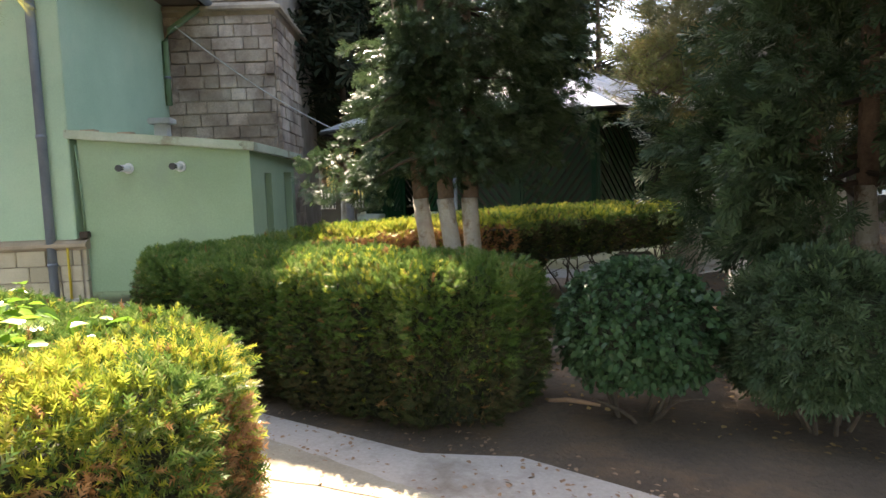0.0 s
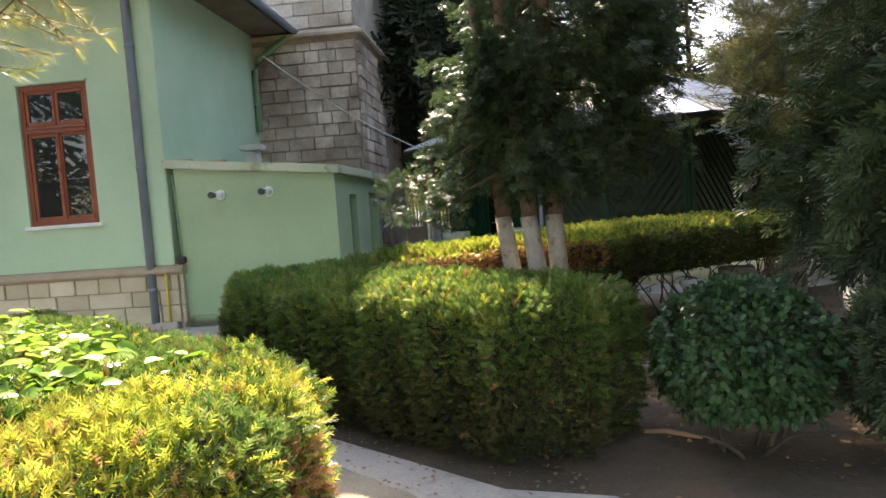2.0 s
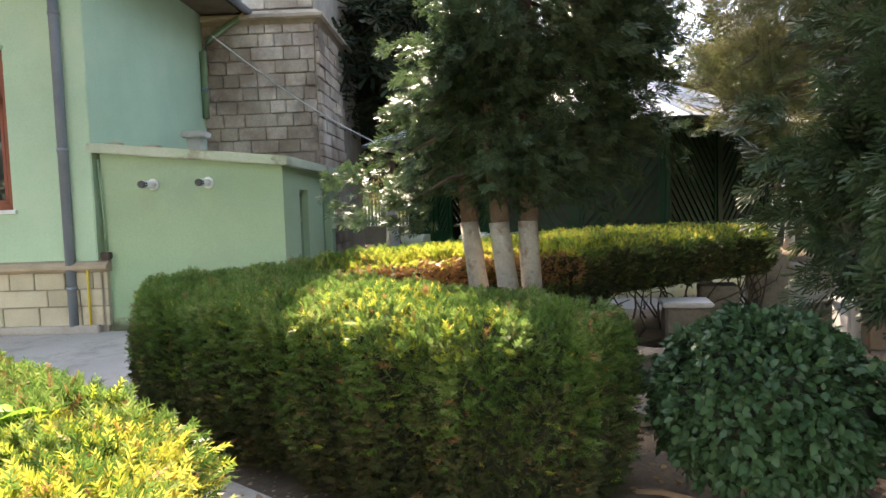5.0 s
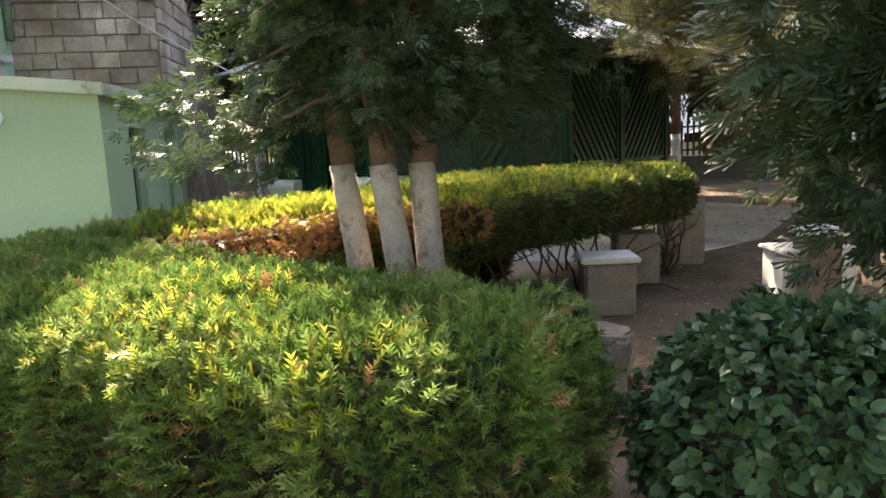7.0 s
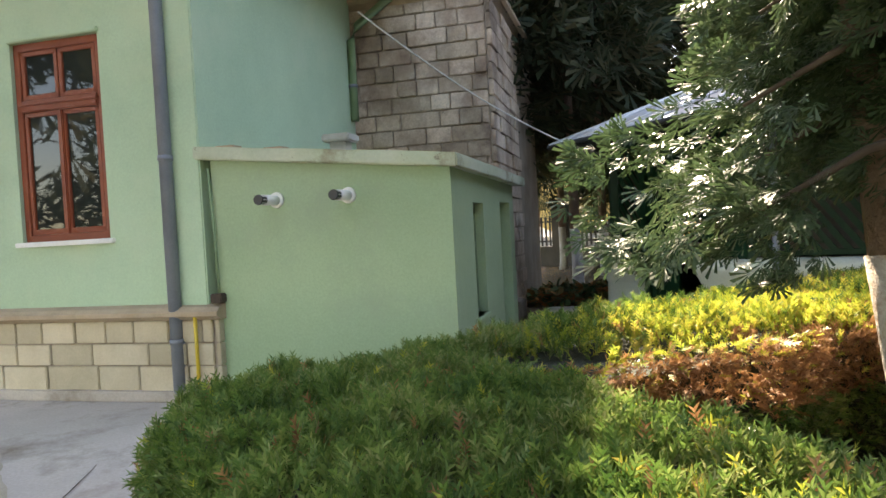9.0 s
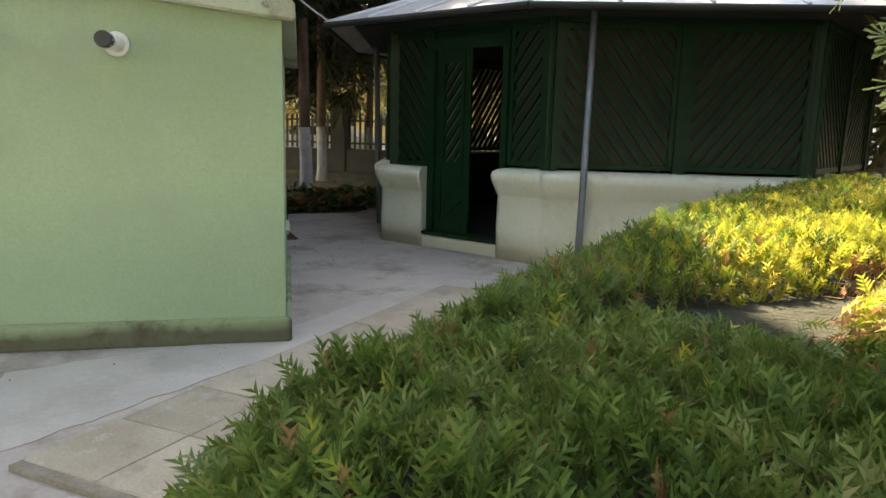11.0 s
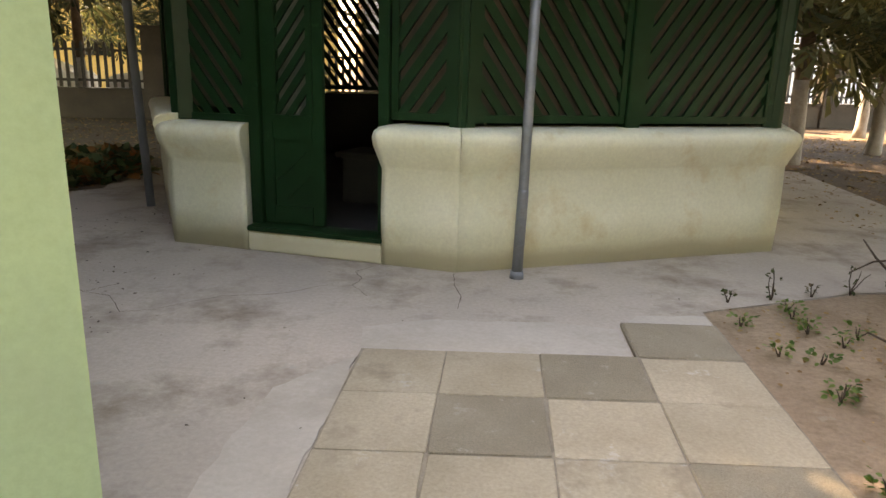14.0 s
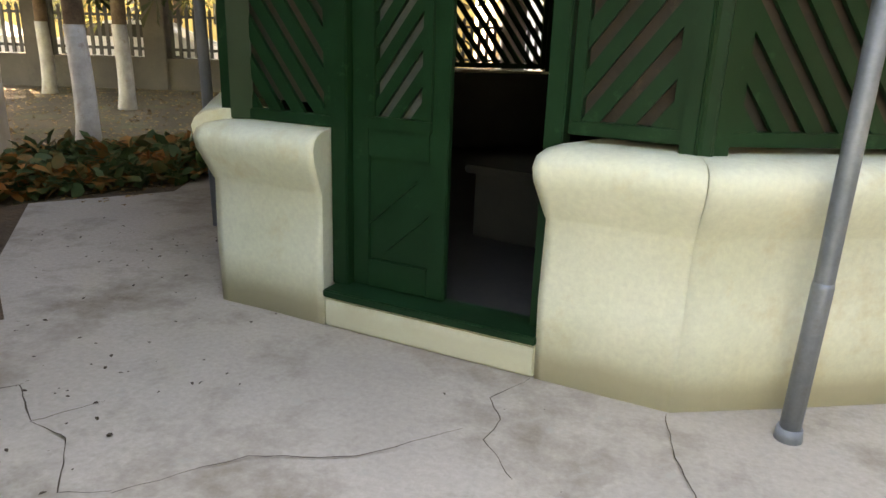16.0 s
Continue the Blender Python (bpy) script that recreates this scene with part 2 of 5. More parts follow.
M_darkpine = leafy("far_conifer", [(0.1, (0.02, 0.035, 0.015)), (0.5, (0.04, 0.055, 0.025)), (0.9, (0.09, 0.075, 0.035))], 0.6, 0.3, 0.5)
M_broad = leafy("broad_leaf", [(0.1, (0.022, 0.055, 0.022)), (0.5, (0.038, 0.088, 0.034)), (0.9, (0.07, 0.13, 0.055))], 0.42, 0.3, 1.5)
M_vine = leafy("bright_vine_leaf", [(0.1, (0.12, 0.26, 0.03)), (0.5, (0.22, 0.38, 0.05)), (0.9, (0.38, 0.46, 0.09))], 0.3, 0.4, 2)
M_bedleaf = leafy("autumn_bed_leaf", [(0.1, (0.04, 0.09, 0.03)), (0.45, (0.08, 0.13, 0.05)), (0.62, (0.2, 0.13, 0.04)), (0.85, (0.5, 0.2, 0.06))], 0.5, 0.3, 3)
M_litter = leafy("fallen_leaf", [(0.1, (0.16, 0.09, 0.04)), (0.5, (0.28, 0.17, 0.07)), (0.9, (0.45, 0.3, 0.13))], 0.8, 0.2, 4)
M_road = surface("asphalt", (0.045, 0.045, 0.047), (0.06, 0.06, 0.06), 0.9, 1, 40, 0.4, 0.006)
M_ochre = surface("ochre_render", (0.62, 0.40, 0.12), (0.7, 0.47, 0.16), 0.85, 0.6, 30, 0.2, 0.004)
M_carwhite = surface("white_car_paint", (0.7, 0.71, 0.72), (0.75, 0.76, 0.77), 0.25)
M_lawn = surface("dry_lawn", (0.070, 0.052, 0.025), (0.098, 0.070, 0.035), 0.97, 1.0, 24, 0.9, 0.03, stain=(0.1, 0.1, 0.035), stain_at=(0.5, 0.68), stain_scale=1.4, spots=(0.26, 0.17, 0.08), grit=0.7)
M_glass, _gt, _gb = nodes_of("window_glass")
_gb.inputs["Base Color"].default_value = (0.02, 0.025, 0.022, 1)
_gb.inputs["Roughness"].default_value = 0.03
_gb.inputs["Specular IOR Level"].default_value = 0.45


# ---- building blocks ----
def np_mesh(name, verts, faces, mats, index=None):
    verts, faces = np.asarray(verts, np.float32), np.asarray(faces, np.int32)
    me = bpy.data.meshes.new(name)
    me.vertices.add(len(verts))
    me.vertices.foreach_set("co", verts.ravel())
    me.loops.add(faces.size)
    me.loops.foreach_set("vertex_index", faces.ravel())
    me.polygons.add(len(faces))
    me.polygons.foreach_set("loop_start", np.arange(len(faces), dtype=np.int32) * faces.shape[1])
    for m in mats:
        me.materials.append(m)
    if index is not None:
        me.polygons.foreach_set("material_index", np.asarray(index, np.int32))
    me.update(calc_edges=True)
    me.validate()
    return me


def part(name, bm, material, parent=None, label=""):
    """One mesh object out of a bmesh (or a ready mesh), under its thing."""
    if isinstance(bm, bmesh.types.BMesh):
        bmesh.ops.recalc_face_normals(bm, faces=bm.faces)
        me = bpy.data.meshes.new(name)
        bm.to_mesh(me)
        bm.free()
        me.materials.append(material)
    else:
        me = bm
    ob = new(name, me)
    ob.parent = parent
    return tagged(ob, label)


def thing(name, label, category, group="", kind="", at=(0, 0, 0), turn=0.0):
    ob = new(name)
    ob.empty_display_size = 0.1
    ob.matrix_world = pose(*at, 0, 0, turn)
    return tagged(ob, label, category, group, kind)


def box(x0, x1, y0, y1, z0, z1, bevel=0.0, bm=None, m=None):
    bm = bm or bmesh.new()
    vs = [bm.verts.new((x, y, z)) for z in (z0, z1) for y in (y0, y1) for x in (x0, x1)]
    fs = [bm.faces.new([vs[i] for i in f]) for f in ((0, 2, 3, 1), (4, 5, 7, 6), (0, 1, 5, 4), (2, 6, 7, 3), (0, 4, 6, 2), (1, 3, 7, 5))]
    if m is not None:
        bmesh.ops.transform(bm, matrix=m, verts=vs)
    if bevel:
        edges = list({e for f in fs for e in f.edges})
        bmesh.ops.bevel(bm, geom=edges, offset=bevel, segments=2, affect="EDGES")
    return bm


def tube(points, radii, sides=10, bm=None):
    """A round bar through points, its ends closed."""
    bm = bm or bmesh.new()
    rings, pts = [], [Vector(p) for p in points]
    for i, p in enumerate(pts):
        way = (pts[min(i + 1, len(pts) - 1)] - pts[max(i - 1, 0)]).normalized()
        a = way.cross((0, 0, 1) if abs(way.z) < 0.9 else (1, 0, 0)).normalized()
        b = way.cross(a)
        r = radii[i] if isinstance(radii, (list, tuple)) else radii
        rings.append([bm.verts.new(p + r * (math.cos(k * math.tau / sides) * a + math.sin(k * math.tau / sides) * b)) for k in range(sides)])
    for lo, hi in zip(rings, rings[1:]):
        for k in range(sides):
            bm.faces.new((lo[k], lo[(k + 1) % sides], hi[(k + 1) % sides], hi[k])).smooth = True
    bm.faces.new(rings[0])
    bm.faces.new(rings[-1])
    return bm


def prism(outline, z0, z1, bm=None):
    bm = bm or bmesh.new()
    lo = [bm.verts.new((x, y, z0)) for x, y in outline]
    hi = [bm.verts.new((x, y, z1)) for x, y in outline]
    bm.faces.new(lo)
    bm.faces.new(hi)
    for i in range(len(lo)):
        j = (i + 1) % len(lo)
        bm.faces.new((lo[i], lo[j], hi[j], hi[i]))
    return bm


rng = np.random.default_rng(7)

# A flat scale-leaf spray, a broad leaf and a needle tuft: x along, y across.
_sv = [(0, 0, 0), (0.22, 0, 0.02), (0.45, 0, 0.02), (0.68, 0, 0), (1, 0, -0.06)]
_sv += [(0.42, 0.3, 0), (0.42, -0.3, 0), (0.7, 0.36, -0.03), (0.7, -0.36, -0.03), (0.92, 0.24, -0.05), (0.92, -0.24, -0.05)]
SPRAY = (np.array(_sv), np.array([(0, 1, 5), (0, 6, 1), (1, 2, 7), (1, 8, 2), (2, 3, 9), (2, 10, 3), (3, 4, 9), (3, 10, 4)]))
_fv, _ff = [(0, -0.05, 0), (0.05, 0.05, 0), (1, 0, -0.05)], [(0, 1, 2)]
for _x in (0.1, 0.3, 0.5, 0.7):
    for _y in (1, -1):
        _ff.append((len(_fv), len(_fv) + 1, len(_fv) + 2))
        _x2 = _x + (0.05 if _y > 0 else 0)
        _fv += [(_x2, -0.015 * _y, 0), (_x2 + 0.21, 0.01 * _y, 0), (_x2 + 0.36, _y * 0.30 * (1.1 - 0.6 * _x), 0.04 * math.sin(9 * _x2))]
FEATHER = (np.array(_fv), np.array(_ff))
_wv, _wf = [], []
for _k, _a in enumerate((-1.0, -0.55, -0.12, 0.3, 0.75, 1.15)):
    _l = (0.62, 0.85, 1.0, 0.9, 0.8, 0.55)[_k]
    _wf.append((3 * _k, 3 * _k + 1, 3 * _k + 2))
    _wv += [(0.06 * _k, 0, 0), (0.1 + _l * math.cos(_a - 0.1), _l * math.sin(_a - 0.1) * 0.75, 0.12 * math.sin(_k * 2.1)), (0.1 + _l * 0.9 * math.cos(_a + 0.1), _l * 0.9 * math.sin(_a + 0.1) * 0.75, 0.12 * math.sin(_k * 2.1))]
FAN = (np.array(_wv), np.array(_wf))
FROND = (np.array(_fv) * (1, 1.3, 2.0), FEATHER[1])
LEAF = (np.array([(0, 0, 0), (0.3, 0.3, 0.06), (0.7, 0.27, 0.05), (1, 0, -0.1), (0.7, -0.27, 0.05), (0.3, -0.3, 0.06), (0.5, 0, -0.01)]),
        np.array([(0, 6, 1), (1, 6, 2), (2, 6, 3), (3, 6, 4), (4, 6, 5), (5, 6, 0)]))
_nv, _nf = [(0, 0, 0)], []
for _k in range(7):
    _a = (_k - 3) * 0.34
    _tip = (math.cos(_a), math.sin(_a) * 0.75, 0.25 * math.sin(_k * 2.3))
    _nv += [_tip, (_tip[0] * 0.5 + 0.02, _tip[1] * 0.5 + 0.028, _tip[2] * 0.5)]
    _nf.append((0, len(_nv) - 1, len(_nv) - 2))
NEEDLES = (np.array(_nv), np.array(_nf))
_tv, _tf = [], []
for _k in range(16):
    _a, _b = _k * 2.4, 0.35 + 0.6 * ((_k * 0.618) % 1)
    _tip = np.array((math.cos(_b), math.sin(_b) * math.cos(_a), math.sin(_b) * math.sin(_a)))
    _root = np.array((0.35 * ((_k * 0.377) % 1), 0, 0))
    _tf.append((len(_tv), len(_tv) + 1, len(_tv) + 2))
    _tv += [_root, _root + (0.03, 0.012, 0.012), _root + _tip * 0.8]
TUFT = (np.array(_tv), np.array(_tf))


def unit(v):
    return v / np.maximum(np.linalg.norm(v, axis=-1, keepdims=True), 1e-6)


def scatter(shape, at, way, size, flat=None):
    """Copies of a small leaf shape, joined: places, the way each one points, and sizes."""
    tv, tf = shape
    n = len(at)
    way = unit(way)
    side = np.cross(way, unit(rng.normal(size=(n, 3)) if flat is None else flat + 0.45 * rng.normal(size=(n, 3))))
    side = unit(side)
    up = np.cross(side, way)
    size = np.broadcast_to(size, (n,))[:, None, None]
    v = at[:, None] + size * (tv[None, :, :1] * way[:, None] + tv[None, :, 1:2] * side[:, None] + tv[None, :, 2:] * up[:, None])
    f = tf[None] + (np.arange(n) * len(tv))[:, None, None]
    return v.reshape(-1, 3), f.reshape(-1, tf.shape[1])


def lump(p, scale, seed=0.0):
    """Smooth unevenness in -1..1 for rows of places."""
    x, y, z = (p * scale).T
    return (np.sin(1.7 * x + 2.1 * y + seed) + np.sin(2.3 * y - 1.3 * z + 1.7 * seed) + np.sin(3.1 * x + 1.1 * z + 0.6 * seed) + np.sin(4.3 * x - 3.7 * y + 2.2 * seed)) / 4


def inside(poly, x, y):
    """Distance inwards from the edges of a convex outline given counter-clockwise (negative: outside)."""
    d = np.full(len(x), 1e9)
    for (ax, ay), (bx, by) in zip(poly, poly[1:] + poly[:1]):
        n = np.hypot(bx - ax, by - ay)
        d = np.minimum(d, ((bx - ax) * (y - ay) - (by - ay) * (x - ax)) / n)
    return d


def inset(poly, by):
    out, n = [], len(poly)
    for i in range(n):
        p, q, r = (Vector(poly[(i + k) % n]) for k in (-1, 0, 1))
        a, b = (q - p).normalized(), (r - q).normalized()
        na, nb = Vector((-a.y, a.x)), Vector((-b.y, b.x))
        out.append(tuple(q + (na + nb) * by / max(0.3, 1 + na.dot(nb))))
    return out


def hedge_points(poly, bottom, top, per_m2, roundness=0.18, seed=0.0, skip=()):
    """Places on a clipped hedge's skin and the way out of it. skip: indices of sides that adjoin another hedge."""
    xs, ys = [p[0] for p in poly], [p[1] for p in poly]
    n = int((max(xs) - min(xs)) * (max(ys) - min(ys)) * per_m2)
    x, y = rng.uniform(min(xs), max(xs), n), rng.uniform(min(ys), max(ys), n)
    d = inside(poly, x, y)
    x, y, d = x[d > 0], y[d > 0], d[d > 0]
    k = np.clip(1 - d / roundness, 0, 1)
    at = np.c_[x, y, np.zeros(len(x))]
    at[:, 2] = top - roundness * (1 - np.sqrt(1 - k * k * 0.98)) + 0.04 * lump(at, 3.0, seed) + 0.035 * lump(at, 9.0, seed) - rng.exponential(0.018, len(x))
    rows, ways = [at], [np.c_[0.5 * rng.normal(size=(len(x), 2)), np.ones(len(x))]]
    for i, ((ax, ay), (bx, by)) in enumerate(zip(poly, poly[1:] + poly[:1])):
        if i in skip:
            continue
        long = math.hypot(bx - ax, by - ay)
        m = int(long * (top - bottom) * per_m2 * 0.85)
        f, z = rng.uniform(0, 1, m), bottom + (top - bottom - 0.04) * rng.uniform(0, 1, m) ** 0.85
        out = np.array([(by - ay) / long, -(bx - ax) / long, 0])
        p = np.c_[ax + (bx - ax) * f, ay + (by - ay) * f, z]
        low = np.clip((bottom + 0.35 - z) / 0.35, 0, 1)
        p += out * (0.075 * lump(p, 3.0, seed + 2) + 0.06 * lump(p, 8.0, seed) - rng.exponential(0.03, m) - 0.12 * low ** 2 - 0.12 * np.clip((z - top + roundness) / roundness, 0, 1) ** 2)[:, None]
        rows.append(p)
        ways.append(out + np.c_[0.55 * rng.normal(size=(m, 2)), 0.35 + 0.45 * rng.normal(size=m)])
    return np.concatenate(rows), np.concatenate(ways)


def hedge_core(polys, bottom, top):
    bm = bmesh.new()
    for p in polys:
        prism(inset(p, 0.13), bottom, top - 0.13, bm)
    return bm


def wander(p, way, length, steps, droop=0.0, wild=0.25):
    pts = [Vector(p)]
    way = Vector(way).normalized()
    for _ in range(steps):
        way = (way + Vector(rng.normal(size=3)) * wild + Vector((0, 0, -droop))).normalized()
        pts.append(pts[-1] + way * length / steps)
    return pts


# ---- house axes: S along the street front, N out of it ----
TH = radians(39.5)
HOUSE = Matrix.Translation((-1.077, -1.098, 0)) @ Matrix.Rotation(TH, 4, "Z")
# In house axes x runs along the front and y into the house (away from the walk).


def in_house(ob):
    ob.matrix_world = HOUSE
    return ob


# ---- ground ----
bm = bmesh.new()
bmesh.ops.create_grid(bm, x_segments=60, y_segments=60, size=150)
for v in bm.verts:
    v.co.z = -0.012
ground = tagged(part("ground", bm, M_soil), "brown soil with dry leaf litter under trees", "ground", kind="structure")

CONCRETE = [(9.0, -10.0), (9.0, -4.3), (6.2, -4.15), (5.0, -4.05), (4.5, -4.3), (2.5, -4.35), (0.75, -4.25), (0.55, -3.2), (1.035, -2.62), (1.035, 1.76), (2.2, 2.32), (3.3, 2.62), (4.15, 4.7), (4.3, 8.5), (-0.5, 11.0), (-4.2, 8.6), (-4.75, 5.5),
            (-4.55, 4.85), (-5.3, 4.05), (-4.3, 2.8), (-3.6, 2.2), (-6.0, -1.0), (-9.0, -8.0), (-6.0, -10.0)]
bm = prism(CONCRETE, -0.06, 0.0)
pavement = tagged(part("pavement", bm, M_conc), "cracked and stained grey concrete paving", "pavement", kind="structure")
bm = prism([(1.04, -3.9), (2.4, -3.9), (3.4, 2.55), (2.2, 2.3), (1.04, 1.75)], -0.05, -0.004)
bed = tagged(part("ground_bed", bm, M_bed), "pale dry soil bed beside the slab path", "soil", kind="structure")


# ---- house ----
def wall_with_hole(x0, x1, z0, z1, y0, y1, holes):
    """A wall in the x-z plane with through openings (hx0, hx1, hz0, hz1), left to right."""
    made, at = [], x0
    for hx0, hx1, hz0, hz1 in holes:
        made += [box(at, hx0, y0, y1, z0, z1), box(hx0, hx1, y0, y1, z0, hz0), box(hx0, hx1, y0, y1, hz1, z1)]
        at = hx1
    return made + [box(at, x1, y0, y1, z0, z1)]


EAVE = 5.12
house = in_house(thing("house", "light green rendered house with a stone plinth", "house"))
for bm in wall_with_hole(-11, -2.5, 0, EAVE + 0.3, 0.0, 0.4, [(-4.57, -3.5, 1.6, 3.63)]):
    part("wall", bm, M_wall, house)
part("wall", box(-2.9, -2.5, 0.4, 4.2, 0, EAVE + 0.3), M_wall, house)
part("corner_pilaster", box(-2.74, -2.42, -0.04, 0.3, 0.9, EAVE, 0.012), M_wall, house)
part("wall", box(-11, -10.6, 0.4, 8, 0, EAVE + 0.3), M_wall, house)
part("wall", box(-11, -2.5, 7.6, 8, 0, EAVE + 0.3), M_wall, house)
part("floor", box(-10.6, -2.9, 0.4, 7.6, 0.9, 1.0), M_floor, house)
part("soffit", box(-11.5, -1.75, -0.7, 4.55, EAVE, EAVE + 0.06), M_timber, house, "grey brown boarded eaves soffit")
bm = bmesh.new()
vs = [bm.verts.new(p) for p in ((-11.6, -0.8, EAVE + 0.07), (-1.65, -0.8, EAVE + 0.07), (-1.65, 8.4, EAVE + 0.07), (-11.6, 8.4, EAVE + 0.07), (-8.5, 3.8, EAVE + 1.7), (-4.8, 3.8, EAVE + 1.7))]
for f in ((0, 1, 5, 4), (1, 2, 5), (2, 3, 4, 5), (3, 0, 4), (0, 3, 2, 1)):
    bm.faces.new([vs[i] for i in f])
part("roof", bm, M_metal, house)
part("gutter", tube([(-1.62, -0.8, EAVE + 0.05), (-1.62, 4.6, EAVE + 0.02)], 0.07, 10), M_downpipe, house)
part("gutter", tube([(-11.5, -0.84, EAVE + 0.05), (-1.6, -0.84, EAVE + 0.05)], 0.07, 10), M_downpipe, house)
# plinth: coursed stones with joints, a moulded ledge on top
plinth = part("plinth", box(-11, -2.34, -0.05, 0.02, 0, 0.8), M_joint, house)
plinth_e = part("plinth", box(-2.5, -2.33, -0.04, 0.6, 0, 0.8), M_joint, house)
prof = [(0.02, 0.78), (-0.10, 0.78), (-0.12, 0.80), (-0.155, 0.82), (-0.155, 0.86), (-0.13, 0.875), (-0.10, 0.90), (0.02, 0.93)]
bm = bmesh.new()
a = [bm.verts.new((-11, y, z)) for y, z in prof]
b = [bm.verts.new((-2.26, y, z)) for y, z in prof]
bm.faces.new(a)
bm.faces.new(b)
for i in range(len(prof)):
    j = (i + 1) % len(prof)
    bm.faces.new((a[i], a[j], b[j], b[i]))
part("plinth_ledge", bm, M_ledge, house, "weathered brown stone ledge")
part("footing", box(-11, -2.4, -0.16, -0.05, 0, 0.1, 0.015), M_conc, house, "cement footing strip")


def stone_course(parent, x0, x1, y, z0, z1, widths, material, proud=0.03, gap=0.008, name="stone"):
    x, i = x0, 0
    while x < x1 - 0.05:
        w = min(widths[i % len(widths)], x1 - x)
        ob = part(name, box(x + gap, x + w - gap, y - proud - 0.006 * (i % 3), y, z0 + gap, z1 - gap, 0.008), material, parent)
        x, i = x + w, i + 1


for row, (z0, z1) in enumerate(((0.08, 0.34), (0.34, 0.56), (0.56, 0.78))):
    stone_course(plinth, -7.6 + 0.2 * row, -2.36, -0.05, z0, z1, [(0.62, 0.48, 0.55), (0.5, 0.66, 0.42), (0.36, 0.33, 0.4)][row], M_plinth)
    part("stone", box(-2.335, -2.29, -0.08, 0.3, z0 + 0.006, z1 - 0.006, 0.006), M_plinth, plinth_e)

# window: frame, mullion, transom, two casements and two top lights
win = in_house(thing("window_1", "red-brown painted wooden casement window with top lights", "window", kind="structure"))
x0, x1, z0, z1 = -4.57, -3.5, 1.6, 3.63
part("window_sill", box(x0 - 0.06, x1 + 0.06, -0.05, 0.1, z0 - 0.05, z0, 0.008), M_white, win, "white painted sill")
bm = bmesh.new()
for q in ((x0, x0 + 0.075, z0, z1), (x1 - 0.075, x1, z0, z1), (x0, x1, z1 - 0.08, z1), (x0, x1, z0, z0 + 0.07)):
    box(q[0], q[1], 0.04, 0.12, q[2], q[3], 0.006, bm)
part("window_frame", bm, M_brown, win)
zt, xm = 2.98, (x0 + x1) / 2
bm = box(x0 + 0.07, x1 - 0.07, 0.02, 0.13, zt - 0.05, zt + 0.07, 0.012)
box(x0 + 0.06, x1 - 0.06, 0.0, 0.1, zt + 0.01, zt + 0.045, 0.008, bm)
part("transom", bm, M_brown, win)
for lo, hi in ((z0 + 0.07, zt - 0.05), (zt + 0.07, z1 - 0.08)):
    for xa, xb in ((x0 + 0.075, xm), (xm, x1 - 0.075)):
        bm = bmesh.new()
        for q in ((xa, xa + 0.055, lo, hi), (xb - 0.055, xb, lo, hi), (xa, xb, lo, lo + 0.06), (xa, xb, hi - 0.05, hi)):
            box(q[0] + 0.002, q[1] - 0.002, 0.05, 0.10, q[2] + 0.002, q[3] - 0.002, 0.006, bm)
        sash = part("casement", bm, M_brown, win)
        part("pane", box(xa + 0.05, xb - 0.05, 0.072, 0.078, lo + 0.05, hi - 0.045), M_glass, sash)
bm = box(xm - 0.025, xm + 0.025, 0.03, 0.06, z0 + 0.08, zt - 0.05, 0.01)
part("mullion_bead", bm, M_brown, win)
part("window_head", box(x0 - 0.02, x1 + 0.02, -0.035, 0.02, z1, z1 + 0.05, 0.01), M_wall, win)


def pot(x):
    t = in_house(thing("flower_pot", "terracotta flower pot with a green plant behind the window", "flower pot"))
    part("pot", tube([(x, 0.26, z0 + 0.0), (x, 0.26, z0 + 0.16), (x, 0.26, z0 + 0.19)], [0.07, 0.1, 0.11], 12), M_brown, t)
    at = np.array([(x, 0.26, z0 + 0.2)]) + rng.normal(size=(90, 3)) * (0.07, 0.03, 0.05) + (0, 0, 0.12)
    v, f = scatter(LEAF, at, rng.normal(size=(90, 3)) + (0, -0.3, 0.5), 0.09)
    part("plant", np_mesh("plant", v, f, [M_broad]), None, t)


part("inner_sill", box(x0, x1, 0.14, 0.4, z0 - 0.06, z0, 0.006), M_white, house)
pot(-4.3)
pot(-3.8)

# rain pipe at the corner
rp = in_house(thing("downpipe", "blue-grey painted rain downpipe on the house corner", "downpipe"))
part("pipe", tube([(-2.75, -0.09, 0.02), (-2.75, -0.09, EAVE - 0.4), (-2.9, -0.4, EAVE - 0.1), (-2.9, -0.84, EAVE + 0.04)], 0.062, 12), M_downpipe, rp)
for z in (0.55, 2.3, 4.0):
    part("bracket", tube([(-2.75, -0.09, z), (-2.75, -0.09, z + 0.05)], 0.07, 12), M_downpipe, rp)
gp = in_house(thing("gas_pipe", "thin yellow gas pipe against the plinth", "pipe"))
part("pipe", tube([(-2.52, -0.12, 0.0), (-2.52, -0.12, 0.86)], 0.018, 8), M_yellow, gp)
cp = in_house(thing("conduit", "dark conduit with a small box running down the annex joint", "conduit"))
part("pipe", tube([(-2.3, -0.03, 0.98), (-2.31, -0.03, 1.5), (-2.34, -0.03, 2.2)], 0.013, 6), M_reveal, cp)
part("end_box", box(-2.36, -2.24, -0.1, 0.0, 0.93, 1.02, 0.01), M_stem, cp)
dp = in_house(thing("downpipe", "dark green rain pipe ending above the annex roof", "downpipe"))
part("pipe", tube([(-1.75, 4.2, EAVE - 0.05), (-2.35, 4.1, 4.62), (-2.44, 4.06, 4.4), (-2.44, 4.06, 3.2)], 0.06, 10), M_reveal, dp)
